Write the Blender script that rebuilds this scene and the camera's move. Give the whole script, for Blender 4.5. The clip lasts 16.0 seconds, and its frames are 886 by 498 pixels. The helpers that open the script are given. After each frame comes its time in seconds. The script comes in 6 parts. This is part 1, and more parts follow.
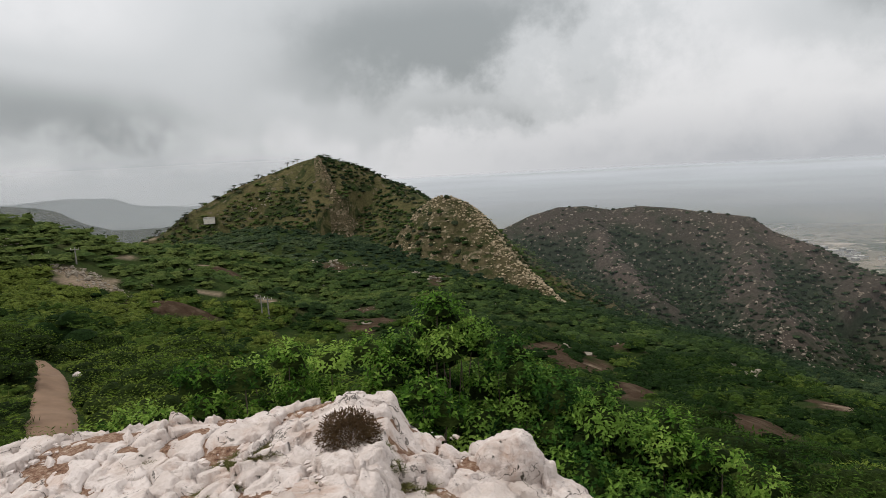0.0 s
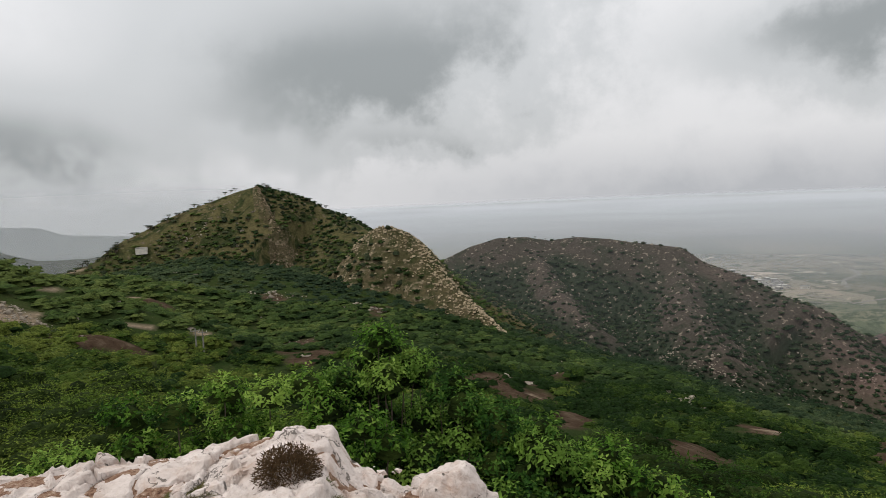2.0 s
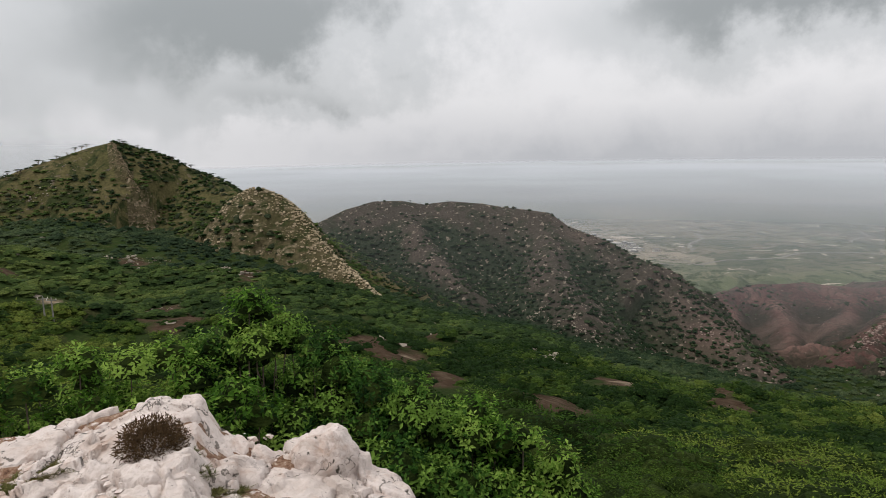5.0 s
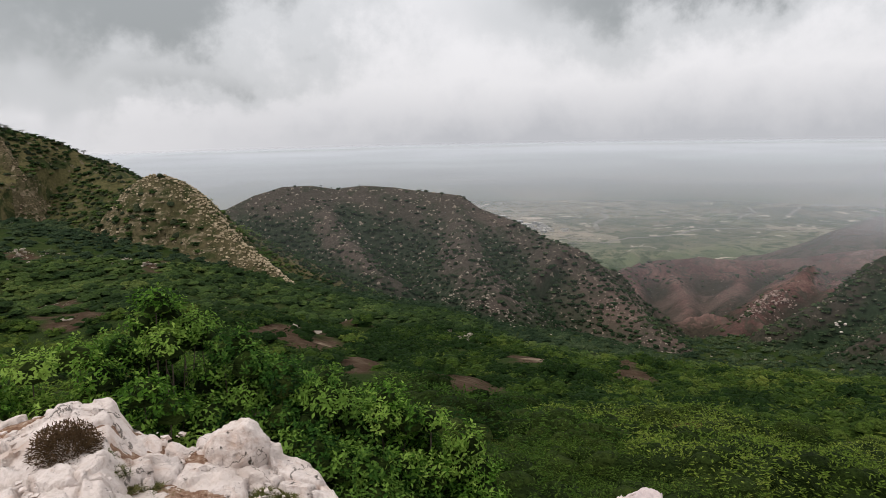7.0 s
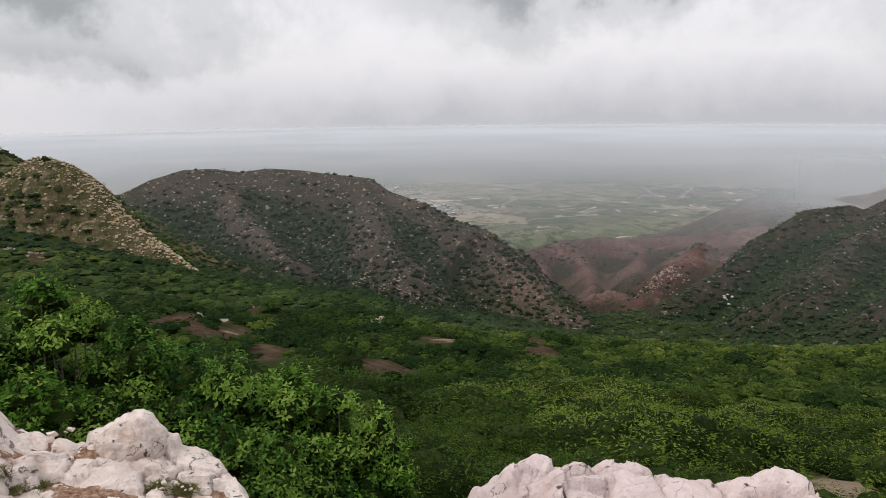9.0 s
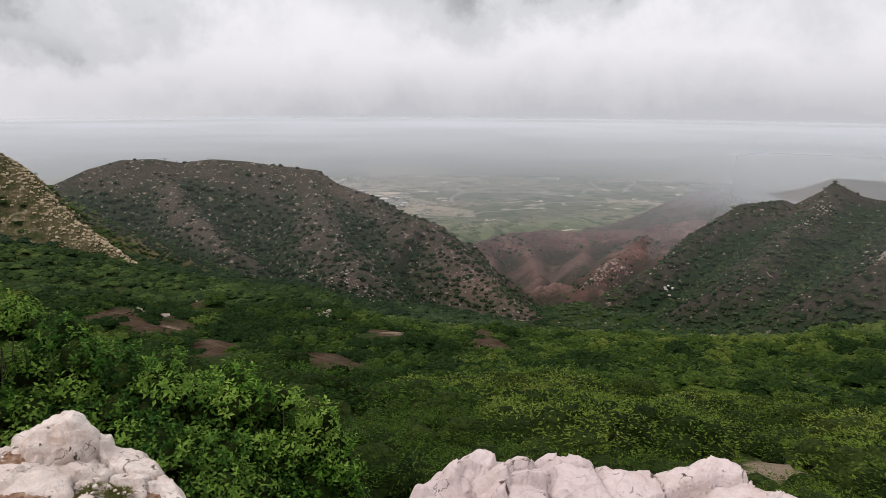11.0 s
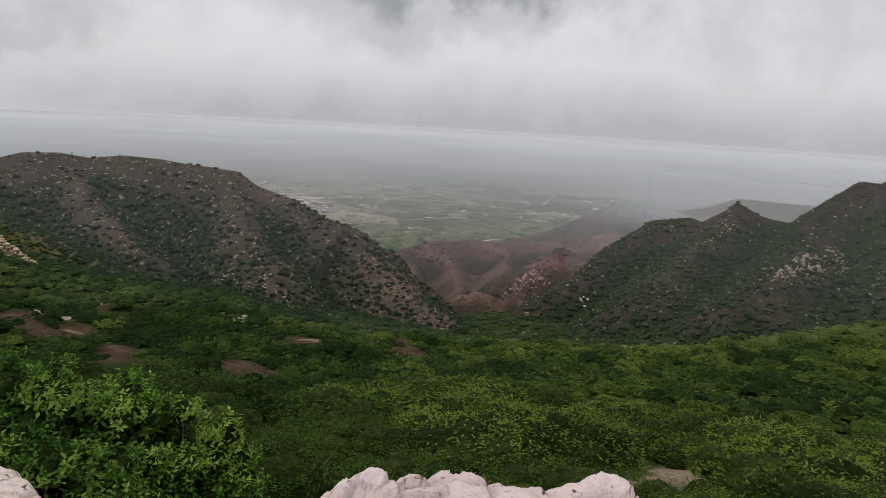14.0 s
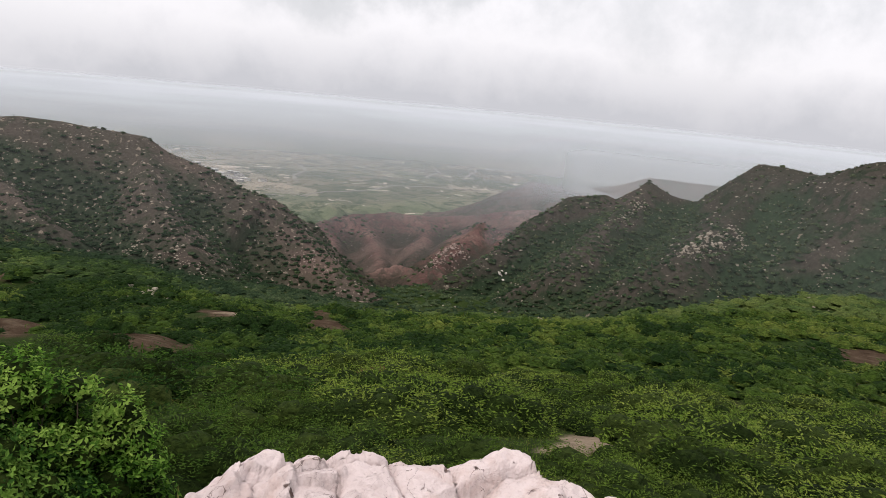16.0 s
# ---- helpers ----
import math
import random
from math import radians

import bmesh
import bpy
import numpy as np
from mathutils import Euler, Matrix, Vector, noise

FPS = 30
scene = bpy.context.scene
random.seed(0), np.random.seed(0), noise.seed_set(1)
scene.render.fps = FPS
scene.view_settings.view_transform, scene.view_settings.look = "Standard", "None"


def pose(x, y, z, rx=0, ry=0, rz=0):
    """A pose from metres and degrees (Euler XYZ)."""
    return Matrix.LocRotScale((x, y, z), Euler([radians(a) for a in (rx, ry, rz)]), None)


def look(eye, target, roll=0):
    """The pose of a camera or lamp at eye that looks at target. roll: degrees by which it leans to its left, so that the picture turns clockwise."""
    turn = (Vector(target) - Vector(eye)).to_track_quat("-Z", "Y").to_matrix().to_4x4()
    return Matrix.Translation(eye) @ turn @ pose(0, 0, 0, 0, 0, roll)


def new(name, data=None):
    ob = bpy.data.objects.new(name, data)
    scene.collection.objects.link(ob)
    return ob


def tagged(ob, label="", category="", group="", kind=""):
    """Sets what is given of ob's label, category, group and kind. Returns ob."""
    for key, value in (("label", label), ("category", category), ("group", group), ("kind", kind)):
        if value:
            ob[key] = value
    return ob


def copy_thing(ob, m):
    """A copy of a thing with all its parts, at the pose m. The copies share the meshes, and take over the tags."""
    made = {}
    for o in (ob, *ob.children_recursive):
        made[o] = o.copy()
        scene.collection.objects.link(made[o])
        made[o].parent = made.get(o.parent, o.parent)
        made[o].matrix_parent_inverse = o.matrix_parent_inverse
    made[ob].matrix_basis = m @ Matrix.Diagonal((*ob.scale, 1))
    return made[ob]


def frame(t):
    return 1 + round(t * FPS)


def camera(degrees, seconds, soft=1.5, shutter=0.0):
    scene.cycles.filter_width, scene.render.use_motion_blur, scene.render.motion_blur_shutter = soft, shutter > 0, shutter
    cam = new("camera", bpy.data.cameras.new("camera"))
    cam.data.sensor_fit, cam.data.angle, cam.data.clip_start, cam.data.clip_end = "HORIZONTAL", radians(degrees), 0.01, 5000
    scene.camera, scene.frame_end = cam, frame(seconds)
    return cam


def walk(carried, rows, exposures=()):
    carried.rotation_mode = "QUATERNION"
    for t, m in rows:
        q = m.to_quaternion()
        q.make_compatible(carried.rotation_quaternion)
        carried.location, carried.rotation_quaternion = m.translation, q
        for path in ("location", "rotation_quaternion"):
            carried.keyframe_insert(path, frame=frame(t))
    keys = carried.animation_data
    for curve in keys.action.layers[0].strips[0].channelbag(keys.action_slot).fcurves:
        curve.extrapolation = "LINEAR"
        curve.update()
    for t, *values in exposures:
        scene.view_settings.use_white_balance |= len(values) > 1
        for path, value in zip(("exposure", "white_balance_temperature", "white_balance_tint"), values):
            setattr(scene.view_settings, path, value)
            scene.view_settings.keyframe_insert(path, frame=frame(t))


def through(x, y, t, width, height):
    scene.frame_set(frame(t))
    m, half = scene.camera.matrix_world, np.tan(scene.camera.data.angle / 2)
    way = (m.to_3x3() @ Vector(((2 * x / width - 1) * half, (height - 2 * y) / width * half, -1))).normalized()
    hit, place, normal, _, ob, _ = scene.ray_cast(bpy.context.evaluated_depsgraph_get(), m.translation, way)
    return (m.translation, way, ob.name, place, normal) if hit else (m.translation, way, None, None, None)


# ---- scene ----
cam = camera(67.17, 16.0, soft=0.6)
PATH = [
    (0.0, pose(0.000, 0.000, 1.600, 82.00, 3.23, 0.00)),
    (0.5, pose(0.004, -0.009, 1.608, 82.94, 3.34, -0.86)),
    (1.0, pose(0.003, -0.017, 1.605, 83.80, 2.92, -1.01)),
    (1.5, pose(0.002, -0.014, 1.607, 83.93, 3.00, -2.84)),
    (2.0, pose(-0.005, -0.006, 1.603, 84.36, 2.69, -5.01)),
    (2.5, pose(-0.003, 0.010, 1.600, 83.75, 2.31, -6.55)),
    (3.0, pose(-0.001, 0.012, 1.598, 82.77, 1.84, -7.32)),
    (3.5, pose(-0.000, 0.009, 1.599, 81.54, 1.56, -9.30)),
    (4.0, pose(-0.001, 0.001, 1.602, 81.92, 1.59, -11.78)),
    (4.5, pose(0.003, -0.007, 1.602, 81.33, 1.35, -13.72)),
    (7.0, pose(-0.005, -0.322, 1.753, 79.32, 1.25, -23.11)),
    (7.5, pose(-0.004, -0.358, 1.752, 78.30, 1.41, -24.97)),
    (8.0, pose(0.003, -0.373, 1.753, 78.32, 1.16, -27.18)),
    (8.5, pose(0.019, -0.372, 1.750, 78.11, 0.79, -29.28)),
    (11.0, pose(0.060, -0.352, 1.747, 77.08, -0.27, -35.14)),
    (11.5, pose(0.088, -0.348, 1.747, 77.16, -1.31, -37.00)),
    (12.0, pose(0.109, -0.344, 1.743, 76.14, -1.72, -38.64)),
    (12.5, pose(0.122, -0.355, 1.749, 77.55, -2.46, -39.22)),
    (13.0, pose(0.135, -0.363, 1.753, 77.50, -2.74, -40.10)),
    (13.5, pose(0.139, -0.377, 1.760, 78.71, -3.14, -42.04)),
    (14.0, pose(0.151, -0.361, 1.754, 77.93, -3.19, -41.32)),
    (14.5, pose(0.148, -0.365, 1.754, 78.01, -2.62, -40.86)),
    (15.0, pose(0.165, -0.371, 1.748, 76.93, -2.91, -42.21)),
    (15.5, pose(0.201, -0.368, 1.740, 75.52, -3.46, -45.51)),
    (16.0, pose(0.242, -0.344, 1.742, 76.12, -5.41, -47.78)),
]
walk(cam, PATH, exposures=[(0.0, -0.04, 6500, 10), (4.5, 0.0, 6500, 11), (8.5, 0.12, 6500, 13), (11.0, 0.14, 6500, 14), (12.0, 0.18, 6500, 14), (12.6, 0.18, 6500, 14), (13.1, 0.12, 6500, 14), (13.7, -0.14, 6500, 14), (14.2, -0.14, 6500, 14), (15.0, 0.08, 6500, 14), (15.5, 0.28, 6500, 14), (16.0, 0.3, 6500, 14)])

# ---- sky and light: a rainy-season overcast, brighter towards the plain ----
SUN_UP, SUN_ROUND = radians(56), radians(-80)
world = bpy.data.worlds.new("overcast_sky")
scene.world = world
world.use_nodes = True
wt = world.node_tree
wt.nodes.clear()


def wnode(kind, **sets):
    n = wt.nodes.new(kind)
    for k, v in sets.items():
        if k == "operation":
            n.operation = v
        elif k == "data_type":
            n.data_type = v
        else:
            n.inputs[int(k[1:])].default_value = v
    return n


def wmath(op, a, b=None, c=None):
    n = wnode("ShaderNodeMath", operation=op)
    for i, v in enumerate((a, b, c)):
        if v is None:
            continue
        if isinstance(v, (int, float)):
            n.inputs[i].default_value = v
        else:
            wt.links.new(v, n.inputs[i])
    return n.outputs[0]


sky = wt.nodes.new("ShaderNodeTexSky")
sky.sky_type, sky.sun_disc, sky.sun_elevation, sky.sun_rotation = "NISHITA", False, SUN_UP, SUN_ROUND
sky.dust_density = 4.0
coord = wt.nodes.new("ShaderNodeTexCoord")
split = wt.nodes.new("ShaderNodeSeparateXYZ")
wt.links.new(coord.outputs["Generated"], split.inputs[0])
dx, dy, dz = split.outputs
# bearing (degrees to the left of north) and height of each cloud bank, ragged by the noise
n3 = wt.nodes.new("ShaderNodeTexNoise")
n3.inputs["Scale"].default_value, n3.inputs["Detail"].default_value, n3.inputs["Roughness"].default_value = 7.0, 6.0, 0.6
wt.links.new(coord.outputs["Generated"], n3.inputs["Vector"])
bear = wmath("MULTIPLY", wmath("ARCTAN2", wmath("MULTIPLY", dx, -1.0), dy), 57.2958)
high = wmath("MULTIPLY", wmath("ARCSINE", dz), 57.2958)
bear = wmath("ADD", bear, wmath("MULTIPLY", wmath("SUBTRACT", n3.outputs["Fac"], 0.5), 18.0))
high = wmath("ADD", high, wmath("MULTIPLY", wmath("SUBTRACT", n3.outputs["Fac"], 0.5), 8.0))
BANKS = [  # bearing, height, half width, half depth, weight
    (3, 8.2, 15, 4.6, 0.85), (8, 15, 16, 6, 0.45), (-8, 13, 10, 5, 0.4), (-2, 3.2, 8, 1.5, 0.45), (29, 4.4, 12, 3.4, 0.72), (40, 7.0, 10, 5.0, 0.5),
    (-33, 9.5, 8, 3.2, 0.55), (-42, 9.2, 9, 3.4, 0.6), (-18, 20, 14, 4, 0.4), (-78, 11, 18, 4, 0.3), (-58, 7, 24, 7, 0.12), (-48, 11.5, 11, 2.6, 0.5), (80, 12, 25, 6, 0.7), (0, 24, 30, 6, 0.4),
]
total = None
for b, h, sb, sh, w in BANKS:
    u = wmath("DIVIDE", wmath("SUBTRACT", bear, b), sb)
    v = wmath("DIVIDE", wmath("SUBTRACT", high, h), sh)
    q = wmath("ADD", wmath("MULTIPLY", u, u), wmath("MULTIPLY", v, v))
    g = wmath("MULTIPLY", wmath("EXPONENT", wmath("MULTIPLY", q, -1.0)), w)
    total = g if total is None else wmath("ADD", total, g)
total = wmath("ADD", total, wmath("MULTIPLY", wmath("SUBTRACT", n3.outputs["Fac"], 0.5), 0.7))
ramp = wt.nodes.new("ShaderNodeValToRGB")
ramp.color_ramp.interpolation = "EASE"
e = ramp.color_ramp.elements
e[0].position, e[0].color = 0.0, (0.74, 0.74, 0.75, 1)
e[1].position, e[1].color = 1.0, (0.30, 0.32, 0.325, 1)
mid = ramp.color_ramp.elements.new(0.45)
mid.color = (0.56, 0.575, 0.585, 1)
wt.links.new(total, ramp.inputs[0])
# the high deck overhead is brighter than the sky by the horizon
lift = wmath("MULTIPLY_ADD", wmath("POWER", wmath("MAXIMUM", dz, 0.0), 0.8), 0.75, 1.06)
over = wt.nodes.new("ShaderNodeMix")
over.data_type = "RGBA"
over.inputs[0].default_value = 0.9
# rain haze towards the plain
clamp = wt.nodes.new("ShaderNodeClamp")
wt.links.new(wmath("MULTIPLY_ADD", high, -0.22, 0.72), clamp.inputs[0])
clamp2 = wt.nodes.new("ShaderNodeClamp")
wt.links.new(wmath("MULTIPLY_ADD", bear, -0.03, 0.25), clamp2.inputs[0])
rain = wt.nodes.new("ShaderNodeMix")
rain.data_type = "RGBA"
wt.links.new(wmath("MULTIPLY", clamp.outputs[0], wmath("MULTIPLY", clamp2.outputs[0], 0.95)), rain.inputs[0])
wt.links.new(ramp.outputs[0], rain.inputs[6])
rain.inputs[7].default_value = (0.5, 0.515, 0.54, 1)
cl = wt.nodes.new("ShaderNodeVectorMath")
cl.operation = "SCALE"
wt.links.new(rain.outputs[2], cl.inputs[0])
wt.links.new(lift, cl.inputs["Scale"])
wt.links.new(cl.outputs[0], over.inputs[7])
dim = wt.nodes.new("ShaderNodeVectorMath")
dim.operation = "SCALE"
dim.inputs["Scale"].default_value = 0.06
wt.links.new(sky.outputs[0], dim.inputs[0])
wt.links.new(dim.outputs[0], over.inputs[6])
back = wt.nodes.new("ShaderNodeBackground")
back.inputs[1].default_value = 1.0
wt.links.new(over.outputs[2], back.inputs[0])
wout = wt.nodes.new("ShaderNodeOutputWorld")
wt.links.new(back.outputs[0], wout.inputs[0])

sun = new("sun", bpy.data.lights.new("sun", "SUN"))
sun.data.energy, sun.data.angle, sun.data.color = 1.3, radians(14), (1.0, 0.96, 0.9)
sun.matrix_world = look((-60, 10, 90), (0, 0, 0))


# ---- materials ----
def material(name, rough=0.9, spec=0.2):
    m = bpy.data.materials.new(name)
    m.use_nodes = True
    b = m.node_tree.nodes["Principled BSDF"]
    b.inputs["Roughness"].default_value, b.inputs["Specular IOR Level"].default_value = rough, spec
    return m, m.node_tree, b


def noise_at(nt, scale, detail=4.0, rough=0.55, distort=0.0, stretch=None):
    """Noise in metres: scale is cycles per metre."""
    n = nt.nodes.new("ShaderNodeTexNoise")
    n.inputs["Scale"].default_value, n.inputs["Detail"].default_value = scale, detail
    n.inputs["Roughness"].default_value, n.inputs["Distortion"].default_value = rough, distort
    g = nt.nodes.new("ShaderNodeNewGeometry")
    if stretch:
        s = nt.nodes.new("ShaderNodeVectorMath")
        s.operation = "MULTIPLY"
        s.inputs[1].default_value = stretch
        nt.links.new(g.outputs["Position"], s.inputs[0])
        nt.links.new(s.outputs[0], n.inputs["Vector"])
    else:
        nt.links.new(g.outputs["Position"], n.inputs["Vector"])
    return n.outputs["Fac"]


def ramp_of(nt, fac, stops, ease="LINEAR"):
    r = nt.nodes.new("ShaderNodeValToRGB")
    r.color_ramp.interpolation = ease
    el = r.color_ramp.elements
    while len(el) < len(stops):
        el.new(0.5)
    for k, (p, c) in zip(el, stops):
        k.position = p
        k.color = (*c, 1) if len(c) == 3 else c
    nt.links.new(fac, r.inputs[0])
    return r.outputs[0]


def blend(nt, fac, a, b):
    m = nt.nodes.new("ShaderNodeMix")
    m.data_type = "RGBA"
    for socket, v in ((m.inputs[0], fac), (m.inputs[6], a), (m.inputs[7], b)):
        if isinstance(v, (int, float)):
            socket.default_value = v
        elif isinstance(v, tuple):
            socket.default_value = (*v, 1)
        else:
            nt.links.new(v, socket)
    return m.outputs[2]


def calc(nt, op, a, b=0.0):
    n = nt.nodes.new("ShaderNodeMath")
    n.operation = op
    for i, v in enumerate((a, b)):
        if isinstance(v, (int, float)):
            n.inputs[i].default_value = v
        else:
            nt.links.new(v, n.inputs[i])
    return n.outputs[0]


def relief(nt, b, height, strength, distance):
    n = nt.nodes.new("ShaderNodeBump")
    n.inputs["Strength"].default_value, n.inputs["Distance"].default_value = strength, distance
    nt.links.new(height, n.inputs["Height"])
    nt.links.new(n.outputs[0], b.inputs["Normal"])


def field(nt, name):
    n = nt.nodes.new("ShaderNodeAttribute")
    n.attribute_name = name
    return n.outputs["Fac"]


def earth_material(name, low, mid, high, patch, stone, fine=1.6, coarse=0.035, stone_share=0.62, bump=0.5, hollow_tint=None, beds=0.0):
    """Hill ground: three earth tones, scrub patches in a fourth, bare stone specks in a fifth; the field 'bare' lays bare soil."""
    m, nt, b = material(name, 0.97, 0.02)
    big = noise_at(nt, coarse, 5, 0.6, 0.4)
    small = noise_at(nt, fine, 5, 0.65)
    c = ramp_of(nt, big, [(0.3, low), (0.52, mid), (0.72, high)])
    c = blend(nt, ramp_of(nt, noise_at(nt, coarse * 5, 6, 0.65, 0.6), [(0.5, (0, 0, 0)), (0.58, (1, 1, 1))]), c, patch)
    # darker tint in the hollows: greener growth, and painted shading for the flat-lit relief
    if hollow_tint:
        wet = calc(nt, "ADD", field(nt, "hollow"), calc(nt, "MULTIPLY", calc(nt, "SUBTRACT", noise_at(nt, 0.09, 6, 0.7), 0.5), 0.8))
        c = blend(nt, ramp_of(nt, wet, [(0.3, (0, 0, 0)), (0.75, (0.9, 0.9, 0.9))]), c, hollow_tint)
    if beds:
        layers = noise_at(nt, beds, 5, 0.7, 1.2, (0.16, 0.16, 1.0))
        broken = ramp_of(nt, noise_at(nt, 0.16, 5, 0.7), [(0.46, (0, 0, 0)), (0.6, (0.8, 0.8, 0.8))])
        c = blend(nt, calc(nt, "MULTIPLY", ramp_of(nt, layers, [(0.5, (0, 0, 0)), (0.58, (1, 1, 1))]), broken), c, stone)
    speck = ramp_of(nt, noise_at(nt, fine * 0.55, 3, 0.5), [(stone_share, (0, 0, 0)), (stone_share + 0.05, (1, 1, 1))])
    c = blend(nt, speck, c, stone)
    grain = ramp_of(nt, small, [(0.25, (0.55, 0.55, 0.55)), (0.75, (1.45, 1.42, 1.4))])
    mul = nt.nodes.new("ShaderNodeMix")
    mul.data_type, mul.blend_type = "RGBA", "MULTIPLY"
    mul.inputs[0].default_value = 1.0
    nt.links.new(c, mul.inputs[6])
    nt.links.new(grain, mul.inputs[7])
    soil = ramp_of(nt, noise_at(nt, 0.6, 7, 0.72), [(0.3, (0.026, 0.016, 0.01)), (0.5, (0.055, 0.036, 0.023)), (0.7, (0.1, 0.074, 0.05))])
    c = blend(nt, field(nt, "bare"), mul.outputs[2], soil)
    sand = ramp_of(nt, noise_at(nt, 1.8, 7, 0.7), [(0.3, (0.13, 0.1, 0.07)), (0.55, (0.22, 0.17, 0.12)), (0.75, (0.32, 0.26, 0.19))])
    c = blend(nt, field(nt, "sand"), c, sand)
    # bare pale earth; on gully crests it also paints relief that soft light hides
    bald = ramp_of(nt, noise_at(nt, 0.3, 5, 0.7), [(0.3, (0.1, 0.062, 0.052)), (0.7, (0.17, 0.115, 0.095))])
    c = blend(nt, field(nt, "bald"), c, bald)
    nt.links.new(c, b.inputs["Base Color"])
    relief(nt, b, small, bump, 0.4)
    return m


GREEN = earth_material("scrub_ground", (0.018, 0.03, 0.008), (0.028, 0.042, 0.012), (0.045, 0.046, 0.02), (0.02, 0.036, 0.009), (0.1, 0.08, 0.06), fine=3.5, coarse=0.06, stone_share=0.71, bump=0.6)
OLIVE = earth_material("olive_hillside", (0.05, 0.052, 0.021), (0.082, 0.073, 0.033), (0.11, 0.09, 0.048), (0.03, 0.038, 0.015), (0.11, 0.09, 0.062), fine=0.9, coarse=0.02, stone_share=0.62)
GREYHILL = earth_material("grey_brown_hillside", (0.042, 0.038, 0.029), (0.054, 0.046, 0.037), (0.071, 0.056, 0.046), (0.036, 0.037, 0.026), (0.17, 0.14, 0.11), fine=0.7, coarse=0.02, stone_share=0.62, hollow_tint=(0.024, 0.034, 0.02))
EASTHILL_EARTH = earth_material("green_brown_hillside", (0.026, 0.026, 0.017), (0.038, 0.034, 0.026), (0.052, 0.042, 0.034), (0.02, 0.026, 0.015), (0.13, 0.11, 0.085), fine=0.6, coarse=0.018, stone_share=0.66, hollow_tint=(0.02, 0.034, 0.017))
RIDGE_EARTH = earth_material("ridge_earth", (0.05, 0.048, 0.022), (0.078, 0.066, 0.036), (0.105, 0.086, 0.052), (0.036, 0.042, 0.017), (0.19, 0.155, 0.105), fine=0.9, coarse=0.05, stone_share=0.6, bump=0.9, beds=0.5)
REDHILL = earth_material("red_eroded_hillside", (0.05, 0.03, 0.026), (0.09, 0.05, 0.042), (0.15, 0.095, 0.08), (0.05, 0.042, 0.032), (0.2, 0.15, 0.125), fine=0.5, coarse=0.026, stone_share=0.7, bump=0.8, hollow_tint=(0.03, 0.028, 0.02))
DRYHILL = earth_material("grey_badland", (0.055, 0.045, 0.034), (0.08, 0.062, 0.048), (0.12, 0.09, 0.072), (0.045, 0.046, 0.03), (0.16, 0.13, 0.1), fine=0.4, coarse=0.014, stone_share=0.7, hollow_tint=(0.035, 0.038, 0.024))
FARHILL = earth_material("far_mountain_slope", (0.040, 0.044, 0.036), (0.048, 0.052, 0.040), (0.060, 0.060, 0.048), (0.036, 0.044, 0.032), (0.064, 0.064, 0.056), fine=0.05, coarse=0.004)


def plain_material():
    m, nt, b = material("farmland", 0.95, 0.1)
    g = nt.nodes.new("ShaderNodeNewGeometry")
    v = nt.nodes.new("ShaderNodeTexVoronoi")
    v.inputs["Scale"].default_value, v.inputs["Randomness"].default_value = 0.017, 0.9
    warp = nt.nodes.new("ShaderNodeVectorMath")
    warp.operation = "MULTIPLY_ADD"
    n = nt.nodes.new("ShaderNodeTexNoise")
    n.inputs["Scale"].default_value = 0.006
    nt.links.new(g.outputs["Position"], n.inputs["Vector"])
    nt.links.new(n.outputs["Color"], warp.inputs[0])
    warp.inputs[1].default_value = (120, 120, 0)
    nt.links.new(g.outputs["Position"], warp.inputs[2])
    nt.links.new(warp.outputs[0], v.inputs["Vector"])
    sep = nt.nodes.new("ShaderNodeSeparateColor")
    nt.links.new(v.outputs["Color"], sep.inputs[0])
    c = ramp_of(nt, sep.outputs[0], [(0.0, (0.05, 0.068, 0.034)), (0.3, (0.085, 0.105, 0.055)), (0.55, (0.115, 0.118, 0.072)), (0.74, (0.19, 0.168, 0.12)), (0.9, (0.05, 0.068, 0.036))], "CONSTANT")
    v2 = nt.nodes.new("ShaderNodeTexVoronoi")
    v2.inputs["Scale"].default_value, v2.inputs["Randomness"].default_value = 0.0042, 1.0
    nt.links.new(warp.outputs[0], v2.inputs["Vector"])
    sep2 = nt.nodes.new("ShaderNodeSeparateColor")
    nt.links.new(v2.outputs["Color"], sep2.inputs[0])
    tracts = ramp_of(nt, sep2.outputs[1], [(0.0, (0.045, 0.06, 0.03)), (0.35, (0.08, 0.1, 0.05)), (0.6, (0.15, 0.14, 0.09)), (0.82, (0.06, 0.08, 0.04)), (0.93, (0.24, 0.215, 0.16))], "CONSTANT")
    c = blend(nt, 0.6, c, tracts)
    c = blend(nt, ramp_of(nt, noise_at(nt, 0.0024, 5, 0.6, 0.5), [(0.45, (0, 0, 0)), (0.65, (0.55, 0.55, 0.55))]), c, (0.16, 0.145, 0.1))
    c = blend(nt, ramp_of(nt, noise_at(nt, 0.045, 7, 0.75), [(0.5, (0, 0, 0)), (0.58, (0.9, 0.9, 0.9))]), c, (0.028, 0.045, 0.018))
    c = blend(nt, ramp_of(nt, noise_at(nt, 0.02, 6, 0.75, 0.8), [(0.6, (0, 0, 0)), (0.64, (0.85, 0.85, 0.85))]), c, (0.4, 0.36, 0.28))
    wet = nt.nodes.new("ShaderNodeMix")
    wet.data_type, wet.blend_type = "RGBA", "MULTIPLY"
    wet.inputs[0].default_value, wet.inputs[7].default_value = 1.0, (1.5, 1.4, 1.4, 1)
    nt.links.new(c, wet.inputs[6])
    nt.links.new(wet.outputs[2], b.inputs["Base Color"])
    return m


PLAIN = plain_material()


